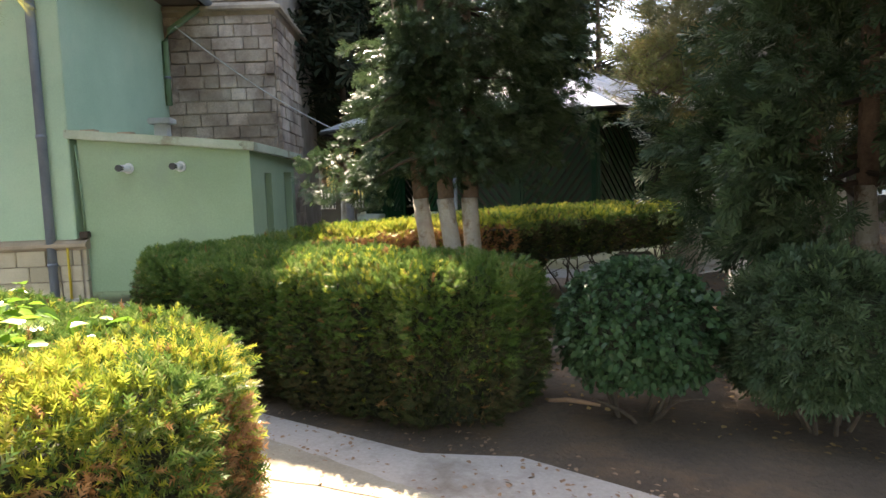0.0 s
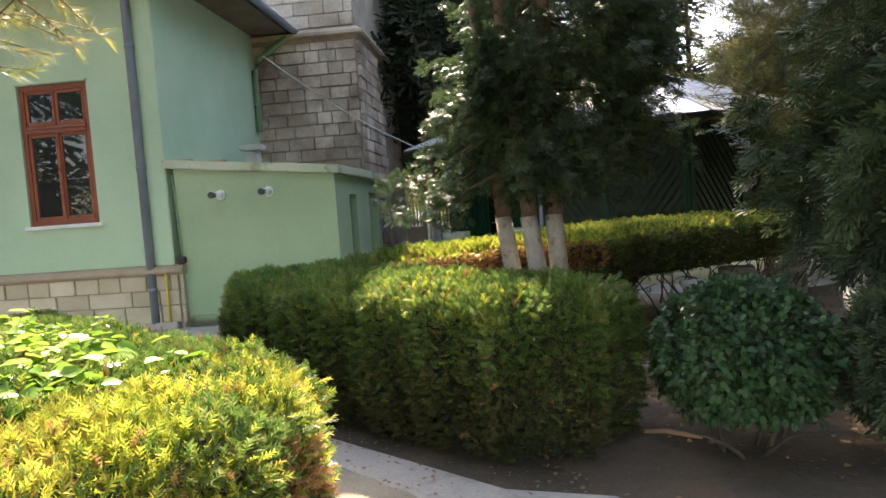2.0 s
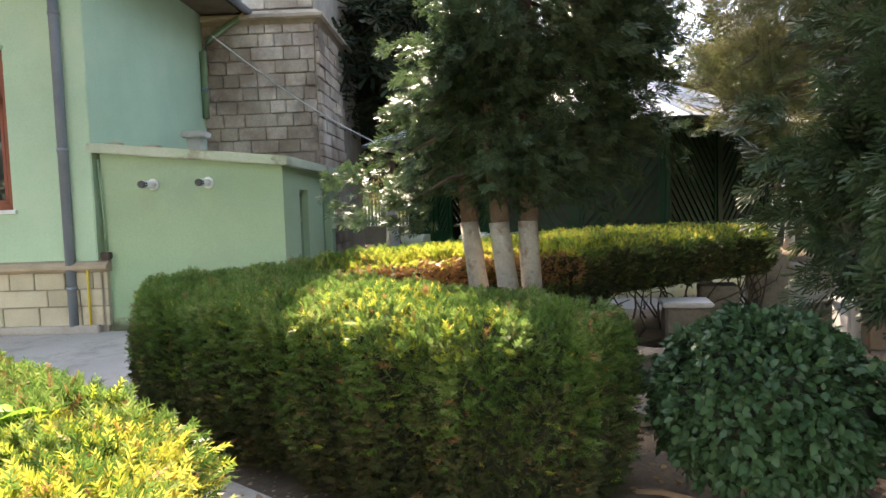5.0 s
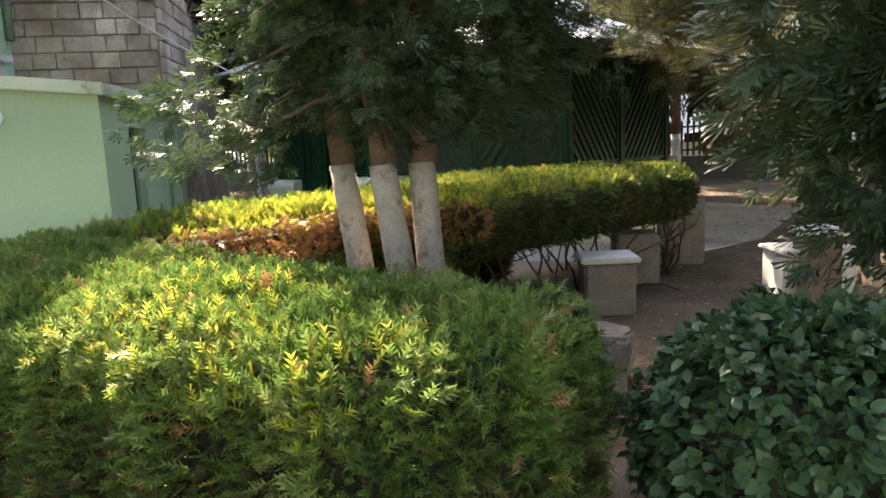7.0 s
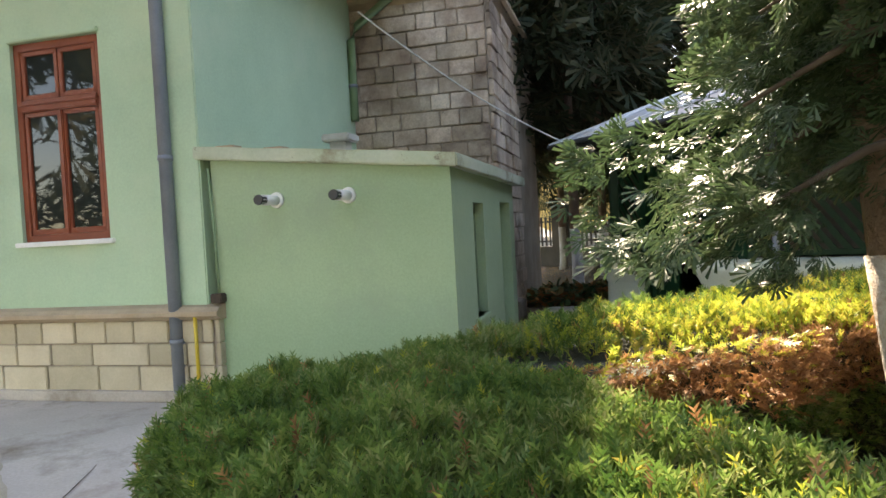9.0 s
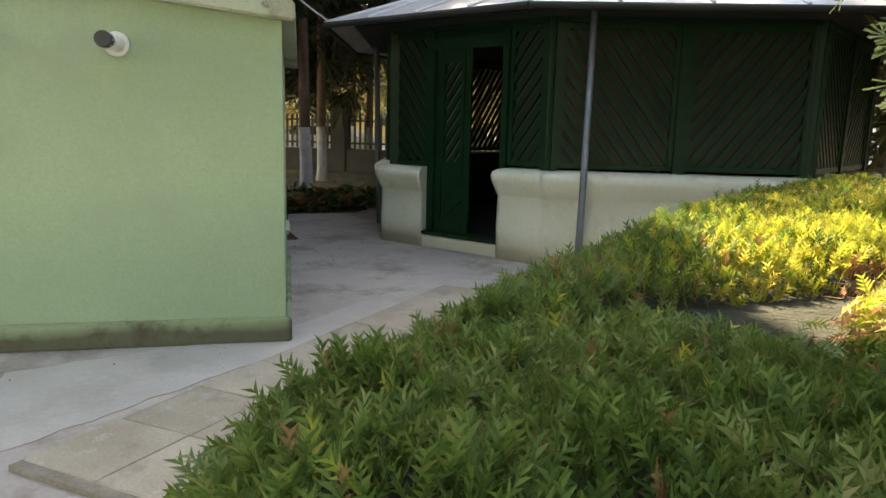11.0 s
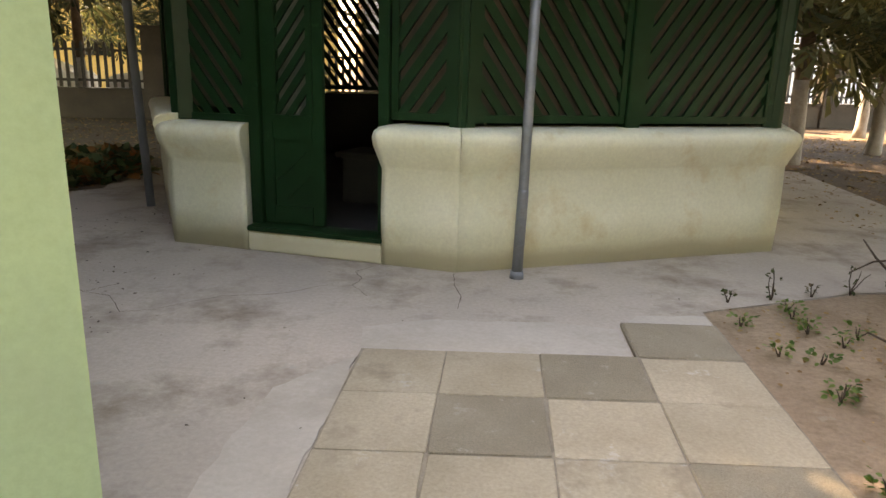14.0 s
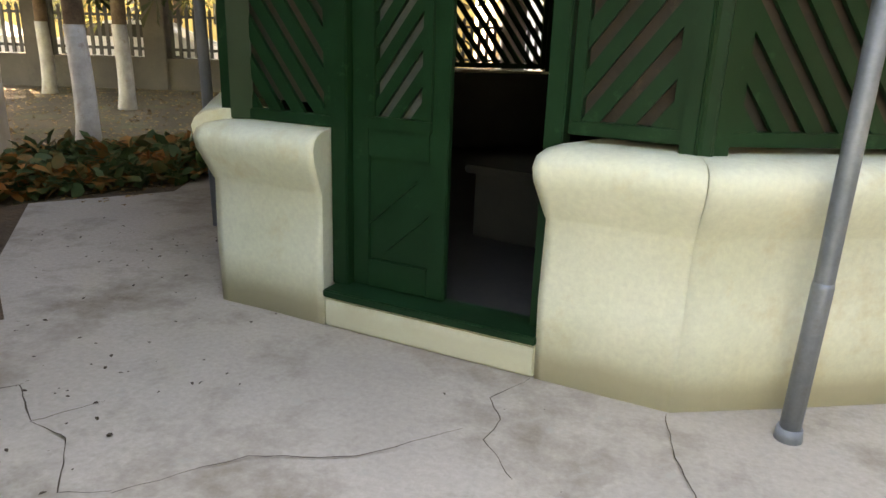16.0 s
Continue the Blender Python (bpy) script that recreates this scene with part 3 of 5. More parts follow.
part("bracket", tube([(-2.44, 4.06, 3.7), (-2.44, 4.06, 3.75)], 0.07, 10), M_downpipe, dp)

# ---- annex ----
DEEP = 3.35
annex = in_house(thing("annex", "low green rendered annex with a flat concrete roof", "annex"))
part("wall", box(-2.33, 0.0, 0.0, 0.25, 0, 2.05), M_wall2, annex)
WIN_A, DOOR_A = (0.85, 1.35, 0.62, 1.76), (2.35, 3.05, 0.06, 1.80)
y = 0.25
for q in (WIN_A, DOOR_A):
    part("wall", box(-0.25, 0, y, q[0], 0, 2.05), M_wall2, annex)
    part("wall", box(-0.25, 0, q[0], q[1], 0, q[2]), M_wall2, annex)
    part("wall", box(-0.25, 0, q[0], q[1], q[3], 2.05), M_wall2, annex)
    y = q[1]
part("wall", box(-0.25, 0, y, DEEP, 0, 2.05), M_wall2, annex)
part("wall", box(-2.33, -0.25, DEEP - 0.25, DEEP, 0, 2.05), M_wall2, annex)
part("floor", box(-2.33, -0.25, 0.25, DEEP - 0.25, 0, 0.05), M_floor, annex)
part("base_band", box(-2.28, 0.035, -0.04, 0.0, 0, 0.17, 0.012), M_band, annex, "damp-stained green base band")
part("base_band", box(0.0, 0.04, -0.04, 2.35, 0, 0.17, 0.012), M_band, annex)
# sloping roof slab with a chipped edge
bm = bmesh.new()
ro = [(-2.47, -0.07, 2.29), (0.08, -0.07, 2.04), (0.14, DEEP + 0.25, 2.02), (-2.47, DEEP + 0.25, 2.26)]
lo = [bm.verts.new(p) for p in ro]
hi = [bm.verts.new((x, y, z + 0.125)) for x, y, z in ro]
bm.faces.new(lo)
bm.faces.new(hi)
for i in range(4):
    bm.faces.new((lo[i], lo[(i + 1) % 4], hi[(i + 1) % 4], hi[i]))
bmesh.ops.bevel(bm, geom=bm.edges[:], offset=0.012, segments=2, affect="EDGES")
bmesh.ops.subdivide_edges(bm, edges=bm.edges[:], cuts=6, use_grid_fill=True)
for v in bm.verts:
    v.co += 0.008 * Vector((noise.noise(v.co * 6), noise.noise(v.co * 7 + Vector((9, 0, 0))), noise.noise(v.co * 5)))
part("roof_slab", bm, M_roofslab, annex, "pale concrete roof slab with chipped edge")
bm = bmesh.new()
for v0, v1 in (((-2.33, 0.0), (0.0, 0.25)), ((-0.25, 0.25), (0.0, DEEP))):
    q = [bm.verts.new((x, y, 2.05)) for x, y in (v0, (v1[0], v0[1]), v1, (v0[0], v1[1]))]
    p = [bm.verts.new((v.co.x, v.co.y, 2.045 - 0.098 * (v.co.x - 0.08))) for v in q]
    bm.faces.new(q)
    bm.faces.new(p)
    for i in range(4):
        bm.faces.new((q[i], q[(i + 1) % 4], p[(i + 1) % 4], p[i]))
part("wall_head", bm, M_wall2, annex)
aw = part("window", box(-0.14, -0.11, WIN_A[0], WIN_A[1], WIN_A[2], WIN_A[3]), M_glass, annex, "dark small window in a deep reveal")
bm = bmesh.new()
for q in ((WIN_A[0], WIN_A[0] + 0.05, WIN_A[2], WIN_A[3]), (WIN_A[1] - 0.05, WIN_A[1], WIN_A[2], WIN_A[3]), (WIN_A[0], WIN_A[1], WIN_A[2], WIN_A[2] + 0.05), (WIN_A[0], WIN_A[1], 1.3, 1.36), (WIN_A[0], WIN_A[1], WIN_A[3] - 0.05, WIN_A[3])):
    box(-0.16, -0.09, q[0], q[1], q[2], q[3], 0.005, bm)
part("frame", bm, M_reveal, aw)
ad = part("door", box(-0.17, -0.12, DOOR_A[0], DOOR_A[1], DOOR_A[2], DOOR_A[3], 0.006), M_reveal, annex, "dark green annex door")
part("handle", tube([(-0.12, DOOR_A[0] + 0.08, 0.95), (-0.06, DOOR_A[0] + 0.08, 0.95), (-0.06, DOOR_A[0] + 0.19, 0.95)], 0.011, 8), M_galv, ad)
part("window_sill", box(-0.1, 0.03, WIN_A[0] - 0.03, WIN_A[1] + 0.03, WIN_A[2] - 0.04, WIN_A[2], 0.006), M_wall2, annex)


def flue(x, z):
    t = in_house(thing("boiler_flue", "white plastic boiler flue with a slotted black end", "flue", "boiler flues"))
    part("collar", tube([(x, 0.0, z), (x, -0.02, z)], [0.075, 0.07], 16), M_plastic, t)
    part("pipe", tube([(x, 0.0, z), (x, -0.24, z - 0.005)], 0.047, 16), M_plastic, t)
    cage = part("cap", tube([(x, -0.24, z - 0.005), (x, -0.34, z - 0.005)], [0.040, 0.036], 16), M_black, t, "black slotted flue cap")
    for k in range(8):
        a = k * math.tau / 8
        p = Vector((x + 0.044 * math.cos(a), -0.24, z - 0.005 + 0.044 * math.sin(a)))
        part("rib", tube([p, p + Vector((-0.004 * math.cos(a), -0.09, -0.004 * math.sin(a)))], 0.003, 5), M_plastic, cage)
    part("end_ring", tube([(x, -0.325, z - 0.005), (x, -0.345, z - 0.005)], [0.047, 0.042], 16), M_black, cage)


flue(-1.66, 1.86)
flue(-0.95, 1.86)
vent = in_house(thing("roof_vent", "pinkish rendered vent stub with a cap on the annex roof", "vent"))
zv = 2.28
part("shaft", box(-2.2, -1.98, 2.5, 2.72, zv, zv + 0.42, 0.01), M_palecap, vent)
bm = prism([(-2.28, 2.42), (-1.9, 2.42), (-1.9, 2.8), (-2.28, 2.8)], zv + 0.42, zv + 0.52)
bmesh.ops.bevel(bm, geom=bm.edges[:], offset=0.02, segments=2, affect="EDGES")
part("cap", bm, M_palecap, vent)
for x, y in ((-2.2, 0.1), (-1.72, 0.15)):
    t = in_house(thing("roof_tile", "grey broken tile lying on the annex roof", "tile", "loose roof tiles"))
    part("tile", box(x - 0.1, x + 0.1, y - 0.06, y + 0.1, 2.415 - 0.098 * (x + 2.47) + 0.003, 2.44 - 0.098 * (x + 2.47), 0.006), M_ledge, t)

# ---- stone tower behind the annex ----
tower = in_house(thing("stone_tower", "weathered ashlar stone building with a moulded cornice", "building"))
TY, TX = 4.3, -0.38
part("wall", box(-3.4, TX - 0.05, TY + 0.05, 9.5, 0, 10.0), M_joint, tower)
face_f = part("wall_face", box(-3.4, TX - 0.05, TY + 0.03, TY + 0.05, 2.0, 5.0), M_joint, tower)
face_s = part("wall_face", box(TX - 0.05, TX - 0.03, TY + 0.05, 9.5, 0, 5.0), M_joint, tower)
bm = bmesh.new()
cprof = [(0, 4.92), (-0.06, 5.1), (-0.1, 4.98), (-0.16, 5.01), (-0.16, 5.07), (-0.1, 5.09), (0, 5.17)]
ring = []
for o, z in cprof:
    ring.append([bm.verts.new(p) for p in ((-3.4, TY + o, z), (TX - o, TY + o, z), (TX - o, 9.5, z))])
for p, q in zip(ring, ring[1:]):
    bm.faces.new((p[0], p[1], q[1], q[0]))
    bm.faces.new((p[1], p[2], q[2], q[1]))
part("cornice", bm, M_ledge, tower, "dark moulded stone cornice")
part("tower_roof", box(-3.6, TX, TY, 9.6, 10.0, 10.2), M_ledge, tower)

# ---- gazebo ----
V = [Vector(p) for p in ((-0.507, 2.323), (2.04, 3.40), (2.71, 5.98), (2.1, 8.2), (-0.5, 9.0), (-3.2, 7.6), (-3.95, 5.05), (-2.77, 2.79))]
CEN = Vector((-0.52, 5.65))
EAVE_G, APEX = 2.58, 4.05
gazebo = thing("gazebo", "octagonal dark green lattice gazebo on cream plastered parapet, zinc roof", "gazebo")


def parapet(a, b, trim_a, trim_b, lift=0.0):
    """A low plastered wall along a-b with a swelling, rounded cap; the sides face outwards."""
    a, b = Vector(a), Vector(b)
    way = (b - a).normalized()
    out = Vector((way.y, -way.x))
    prof = [(-0.28, 0), (0, 0), (0.012, 0.3), (0.004, 0.635), (0.014, 0.65), (0.052, 0.73), (0.085, 0.80), (0.095, 0.855), (0.078, 0.895), (0.03, 0.92), (-0.05, 0.93), (-0.28, 0.935)]
    steps, bm, rows = 14, bmesh.new(), []
    for k in range(steps + 1):
        f = k / steps
        row = []
        for o, z in prof:
            p = a + way * ((b - a).length * f + trim_a * o * (1 - f) - trim_b * o * f)
            o2, z = o, z + (lift if z > 0.2 else 0.0)
            wob = 0.006 * noise.noise(Vector((p.x * 3, p.y * 3, z * 4)))
            row.append(bm.verts.new((p.x + out.x * (o2 + wob), p.y + out.y * (o2 + wob), z)))
        rows.append(row)
    for p, q in zip(rows, rows[1:]):
        for i in range(len(prof)):
            j = (i + 1) % len(prof)
            f = bm.faces.new((p[i], q[i], q[j], p[j]))
            f.smooth = 1 <= i <= 9
    bm.faces.new(rows[0])
    bm.faces.new(rows[-1])
    return bm


D0, D1 = (V[0] - V[7]).normalized(), None
L7 = (V[0] - V[7]).length
JL, JR = 0.66, 1.75  # door jambs, along the entrance side
part("parapet", parapet(V[7], V[7] + D0 * JL, -0.4, -0.25, 0.02), M_plaster, gazebo, "cream plastered pier with a stained swelling cap")
part("parapet", parapet(V[7] + D0 * JR, V[0], -0.45, -0.3, 0.07), M_plaster, gazebo)
for i in range(0, 7):
    part("parapet", parapet(V[i], V[i + 1], -0.3 if i == 0 else -0.41, -0.41, 0.07), M_plaster, gazebo)
# Added lining; its near-black stands for the shade below the lattice.
for i in range(1, 7):
    part("lining", box(0.15, (V[i + 1] - V[i]).length - 0.15, 0.29, 0.31, 0.14, 0.98, m=Matrix.Translation((*V[i], 0)) @ Matrix.Rotation(math.atan2(V[i + 1].y - V[i].y, V[i + 1].x - V[i].x), 4, "Z")), M_dark, gazebo, "near-black lining standing in for the shade inside")
out7 = Vector((D0.y, -D0.x))


def along(a, b, m=None):
    """Axes of a side: x along it from a, y inwards."""
    way = (Vector(b) - Vector(a)).normalized()
    return Matrix.Translation((*a, 0)) @ Matrix.Rotation(math.atan2(way.y, way.x), 4, "Z")


E7 = along(V[7], V[0])
part("door_step", box(JL, JR, -0.005, 0.28, 0, 0.155, 0.012, m=E7), M_plaster, gazebo)
part("threshold", box(JL, JR, -0.02, 0.2, 0.155, 0.195, 0.008, m=E7), M_green, gazebo, "worn dark green wooden threshold")
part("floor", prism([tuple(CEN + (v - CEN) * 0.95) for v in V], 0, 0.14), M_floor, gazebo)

SET = 0.14  # how far the timber stands in from the parapet's face
RAIL0, RAIL1 = 0.955, 2.5


def lattice(parent, m, x0, x1, lean, z0=RAIL0, z1=RAIL1, name="lattice_panel", pitch=0.135, wide=0.062):
    """A framed panel of slanting slats. lean: +1 rises to the right."""
    bm = bmesh.new()
    for q in ((x0, x1, z0, z0 + 0.055), (x0, x1, z1 - 0.06, z1), (x0, x0 + 0.05, z0 + 0.055, z1 - 0.06), (x1 - 0.05, x1, z0 + 0.055, z1 - 0.06)):
        box(q[0], q[1], SET - 0.025, SET + 0.03, q[2], q[3], 0.004, bm, m)
    panel = part(name, bm, M_green, parent)
    a0, a1, b0, b1 = x0 + 0.05, x1 - 0.05, z0 + 0.055, z1 - 0.06
    slope = 1.35
    rise = slope * (a1 - a0)
    step = pitch * slope
    k = b0 - rise
    while k < b1:
        lo, hi = k, k + wide * math.sqrt(1 + slope * slope)
        poly = []
        for xx, base in ((a0, lo), (a1, lo), (a1, hi), (a0, hi)):
            f = (xx - a0) if lean > 0 else (a1 - xx)
            poly.append([xx, base + slope * f])
        # clip to the opening
        for lim, sign in ((b0, 1), (b1, -1)):
            res = []
            for p, q in zip(poly, poly[1:] + poly[:1]):
                ip, iq = sign * (p[1] - lim) >= 0, sign * (q[1] - lim) >= 0
                if ip:
                    res.append(p)
                if ip != iq:
                    f = (lim - p[1]) / (q[1] - p[1])
                    res.append([p[0] + f * (q[0] - p[0]), lim])
            poly = res
            if len(poly) < 3:
                break
        if len(poly) >= 3:
            bm = bmesh.new()
            fr = [bm.verts.new((x, SET - 0.012, z)) for x, z in poly]
            bk = [bm.verts.new((x, SET + 0.012, z)) for x, z in poly]
            bm.faces.new(fr)
            bm.faces.new(bk)
            for i in range(len(poly)):
                j = (i + 1) % len(poly)
                bm.faces.new((fr[i], fr[j], bk[j], bk[i]))
            bmesh.ops.transform(bm, matrix=m, verts=bm.verts)
            part("slat", bm, M_green, panel)
        k += step
    return panel


def post(m, x, w=0.11, z0=RAIL0, z1=EAVE_G):
    part("post", box(x - w / 2, x + w / 2, SET - 0.05, SET + 0.06, z0, z1, 0.006, m=m), M_green, gazebo)


# entrance side: panel over the pier, door leaf, opening, panel over the wall
lattice(gazebo, E7, 0.07, JL - 0.02, -1)
lattice(gazebo, E7, JR + 0.02, L7 - 0.1, 1, RAIL0 + 0.075)
post(E7, 0.03)
for xa, xb in ((0.1, JL - 0.05), (JR + 0.05, L7 - 0.14)):
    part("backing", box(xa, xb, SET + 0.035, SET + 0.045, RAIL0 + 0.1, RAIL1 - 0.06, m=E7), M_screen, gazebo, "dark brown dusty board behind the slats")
post(E7, JL + 0.03, 0.09, 0.19)
post(E7, JR - 0.03, 0.08, 0.19)
post(E7, L7 - 0.05, 0.12)
part("door_head", box(JL, JR, SET - 0.05, SET + 0.06, 2.3, 2.42, 0.006, m=E7), M_green, gazebo)
lattice(gazebo, E7, JL + 0.05, JR - 0.05, 1, 2.42, RAIL1)
leaf_w = 0.5
lx0 = JL + 0.08
leaf = part("door_leaf", box(lx0, lx0 + 0.09, SET - 0.01, SET + 0.03, 0.2, 2.3, 0.005, m=E7), M_green, gazebo, "green half-glazed lattice door leaf")
part("stile", box(lx0 + leaf_w - 0.09, lx0 + leaf_w, SET - 0.01, SET + 0.03, 0.2, 2.3, 0.005, m=E7), M_green, leaf)
part("rail", box(lx0 + 0.09, lx0 + leaf_w - 0.09, SET - 0.01, SET + 0.03, 0.2, 0.34, 0.005, m=E7), M_green, leaf)
part("rail", box(lx0 + 0.09, lx0 + leaf_w - 0.09, SET - 0.01, SET + 0.03, 0.84, 0.98, 0.005, m=E7), M_green, leaf)
part("rail", box(lx0 + 0.09, lx0 + leaf_w - 0.09, SET - 0.01, SET + 0.03, 2.2, 2.3, 0.005, m=E7), M_green, leaf)
part("panel", box(lx0 + 0.09, lx0 + leaf_w - 0.09, SET + 0.008, SET + 0.018, 0.34, 0.84, m=E7), M_green, leaf)
for k in range(2):
    bm = box(-0.004, 0.004, SET - 0.002, SET + 0.01, -0.19, 0.19)
    bmesh.ops.transform(bm, matrix=E7 @ Matrix.Translation((lx0 + 0.2 + 0.12 * k, 0, 0.62 - 0.1 * k)) @ Matrix.Rotation(radians(48), 4, "Y"), verts=bm.verts)
    part("moulding", bm, M_green, leaf)
lattice(leaf, E7, lx0 + 0.08, lx0 + leaf_w - 0.08, 1, 0.97, 2.21, "light", 0.115, 0.05)
part("screen", box(lx0 + 0.09, lx0 + leaf_w - 0.09, SET + 0.02, SET + 0.025, 0.98, 2.2, m=E7), M_mesh, leaf, "grey dusty screen behind the slats")

for i in range(0, 7):
    a, b = V[i], V[i + 1]
    m, long = along(a, b), (b - a).length
    post(m, 0.07, 0.13)
    post(m, long / 2, 0.12)
    post(m, long - 0.06, 0.12)
    lattice(gazebo, m, 0.13, long / 2 - 0.06, -1, RAIL0 + 0.075)
    lattice(gazebo, m, long / 2 + 0.06, long - 0.12, 1, RAIL0 + 0.075)
    if i not in (3, 4, 5):
        for xa, xb in ((0.15, long / 2 - 0.08), (long / 2 + 0.08, long - 0.14)):
            part("backing", box(xa, xb, SET + 0.035, SET + 0.045, RAIL0 + 0.1, RAIL1 - 0.06, m=m), M_screen, gazebo, "dark brown dusty board behind the slats")
# top plate, roof with standing seams, ceiling
for i in range(8):
    a, b = V[i], V[(i + 1) % 8]
    part("top_plate", box(0, (b - a).length, SET - 0.06, SET + 0.08, RAIL1 + 0.003, EAVE_G, 0.006, m=along(a, b)), M_green, gazebo)
EV = [CEN + (v - CEN) * 1.2 for v in V]
roof = None
for i in range(8):
    a, b = EV[i], EV[(i + 1) % 8]
    bm = bmesh.new()
    top = Vector((*CEN, APEX))
    q = [Vector((*a, EAVE_G)), Vector((*b, EAVE_G)), top]
    fr = [bm.verts.new(p) for p in q] + [bm.verts.new(p - Vector((0, 0, 0.035))) for p in q]
    bm.faces.new(fr[:3])
    bm.faces.new(fr[5:2:-1])
    for k in range(3):
        bm.faces.new((fr[k], fr[(k + 1) % 3], fr[3 + (k + 1) % 3], fr[3 + k]))
    sheet = part("roof_sheet", bm, M_metal, gazebo, "pale zinc roof sheet with standing seams")
    part("fascia", tube([q[0] - Vector((0, 0, 0.03)), q[1] - Vector((0, 0, 0.03))], 0.035, 6), M_dark, gazebo)
    part("seam", tube([q[0], top], 0.022, 6), M_metal, sheet)
    for f in (0.25, 0.5, 0.75):
        base = q[0].lerp(q[1], f)
        up = 1 - 2 * abs(f - 0.5)
        mid = (q[0] + q[1]) / 2
        part("seam", tube([base + Vector((0, 0, 0.01)), base + (top - mid) * up * 0.97 + Vector((0, 0, 0.01))], 0.016, 5), M_metal, sheet)
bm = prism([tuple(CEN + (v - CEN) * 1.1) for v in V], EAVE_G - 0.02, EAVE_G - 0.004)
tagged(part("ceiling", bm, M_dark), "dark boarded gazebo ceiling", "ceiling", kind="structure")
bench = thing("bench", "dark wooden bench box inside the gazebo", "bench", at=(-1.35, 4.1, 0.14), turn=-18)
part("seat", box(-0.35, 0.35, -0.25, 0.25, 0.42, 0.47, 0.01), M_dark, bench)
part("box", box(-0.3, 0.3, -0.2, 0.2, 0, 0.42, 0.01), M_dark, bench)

pole = thing("pole", "galvanised steel pole standing on the concrete", "pole", at=(-0.085, 2.275, 0))
part("shaft", tube([(0, 0, 0), (0.012, 0.0, 0.6), (0.03, 0.01, 3.4)], 0.034, 14), M_galv, pole)
part("sleeve", tube([(0, 0, 0), (0.012, 0, 0.6), (0.012, 0, 0.62)], [0.0375, 0.037, 0.035], 14), M_galv, pole, "wider rusted lower sleeve")
part("foot", tube([(0, 0, 0), (0, 0, 0.05)], [0.05, 0.045], 14), M_downpipe, pole)
lp = thing("pole", "dull grey pole leaning behind the gazebo pier", "pole", at=(-3.6, 4.05, 0))
part("shaft", tube([(0, 0, 0), (-0.28, 0.3, 2.9)], 0.04, 12), M_downpipe, lp)
wire = thing("cable", "thin pale cable from the house eaves to the gazebo", "cable")
ca, cb = HOUSE @ Vector((-1.8, 2.75, 4.38)), Vector((-3.7, 3.5, 2.56))
part("strand", tube([ca.lerp(cb, k / 14) - Vector((0, 0, 0.16 * math.sin(math.pi * k / 14))) for k in range(15)], 0.011, 5), M_cable, wire)


# ---- hedges ----
def hedge(name, label, pieces, yellow, dead, per_m2=4300, size=0.082, stems=0, seed=0.0):
    """pieces: (outline, bottom, top, skipped sides). yellow, dead: rules on places that pick the foliage's colour."""
    t = thing(name, label, "hedge")
    at, way = [], []
    for poly, bottom, top, skip in pieces:
        p, w = hedge_points(poly, bottom, top, per_m2, seed=seed, skip=skip)
        at.append(p)
        way.append(w)
    at, way = np.concatenate(at), np.concatenate(way)
    v, f = scatter(FEATHER, at, way, size * rng.uniform(0.42, 1.02, len(at)))
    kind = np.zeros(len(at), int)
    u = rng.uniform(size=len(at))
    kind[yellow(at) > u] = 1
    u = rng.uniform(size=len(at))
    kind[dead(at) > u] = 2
    # Sides and foot take the dark spray, so their shade is in the colour.
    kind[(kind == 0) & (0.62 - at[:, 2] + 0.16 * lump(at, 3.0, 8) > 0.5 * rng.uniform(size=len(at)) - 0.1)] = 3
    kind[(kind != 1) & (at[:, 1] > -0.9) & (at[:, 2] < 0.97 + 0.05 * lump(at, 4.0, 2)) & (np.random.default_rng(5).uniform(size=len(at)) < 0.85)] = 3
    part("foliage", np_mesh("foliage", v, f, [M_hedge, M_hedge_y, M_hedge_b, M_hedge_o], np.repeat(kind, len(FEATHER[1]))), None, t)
    # Solid core added against see-through; its colour is the shade between sprays.
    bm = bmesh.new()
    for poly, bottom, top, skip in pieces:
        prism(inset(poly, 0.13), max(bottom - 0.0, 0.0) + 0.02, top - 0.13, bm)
    part("shade_core", bm, M_core, t, "solid near-black core standing in for shaded inner twigs")
    for poly, bottom, top, skip in pieces:
        c = inset(poly, 0.22)
        for k in range(stems if bottom > 0.3 else stems // 3):
            i = int(rng.integers(len(c)))
            f = rng.uniform()
            x, y = (c[i][n] + f * (c[(i + 1) % len(c)][n] - c[i][n]) for n in (0, 1))
            pts = wander((x, y, -0.01), (rng.normal() * 0.35, rng.normal() * 0.35, 1), max(bottom, 0.2) + 0.25, 5, 0, 0.3)
            part("stem", tube(pts, [0.016, 0.013, 0.011, 0.009, 0.007, 0.005], 5), M_stem, t)
    return t


def band(v, lo, hi):
    return np.clip((v - lo) / (hi - lo), 0, 1)


FRONT = [(1.05, -3.72), (1.22, -4.08), (1.6, -4.24), (2.8, -4.22), (4.35, -4.12), (4.7, -3.72), (4.6, -3.05), (3.2, -2.98), (2.2, -2.93), (1.08, -2.75)]
BACK_S = [(1.12, -3.05), (2.0, -3.05), (2.1, -2.7), (2.35, -1.6), (2.95, -0.9), (1.38, -0.9)]
BACK_N = [(1.4, -0.95), (3.0, -0.95), (3.85, 2.0), (3.7, 2.42), (2.6, 2.3), (1.85, 1.1)]
BACK_W = [(1.4, -0.93), (1.95, -0.93), (2.35, 1.0), (1.9, 1.1)]


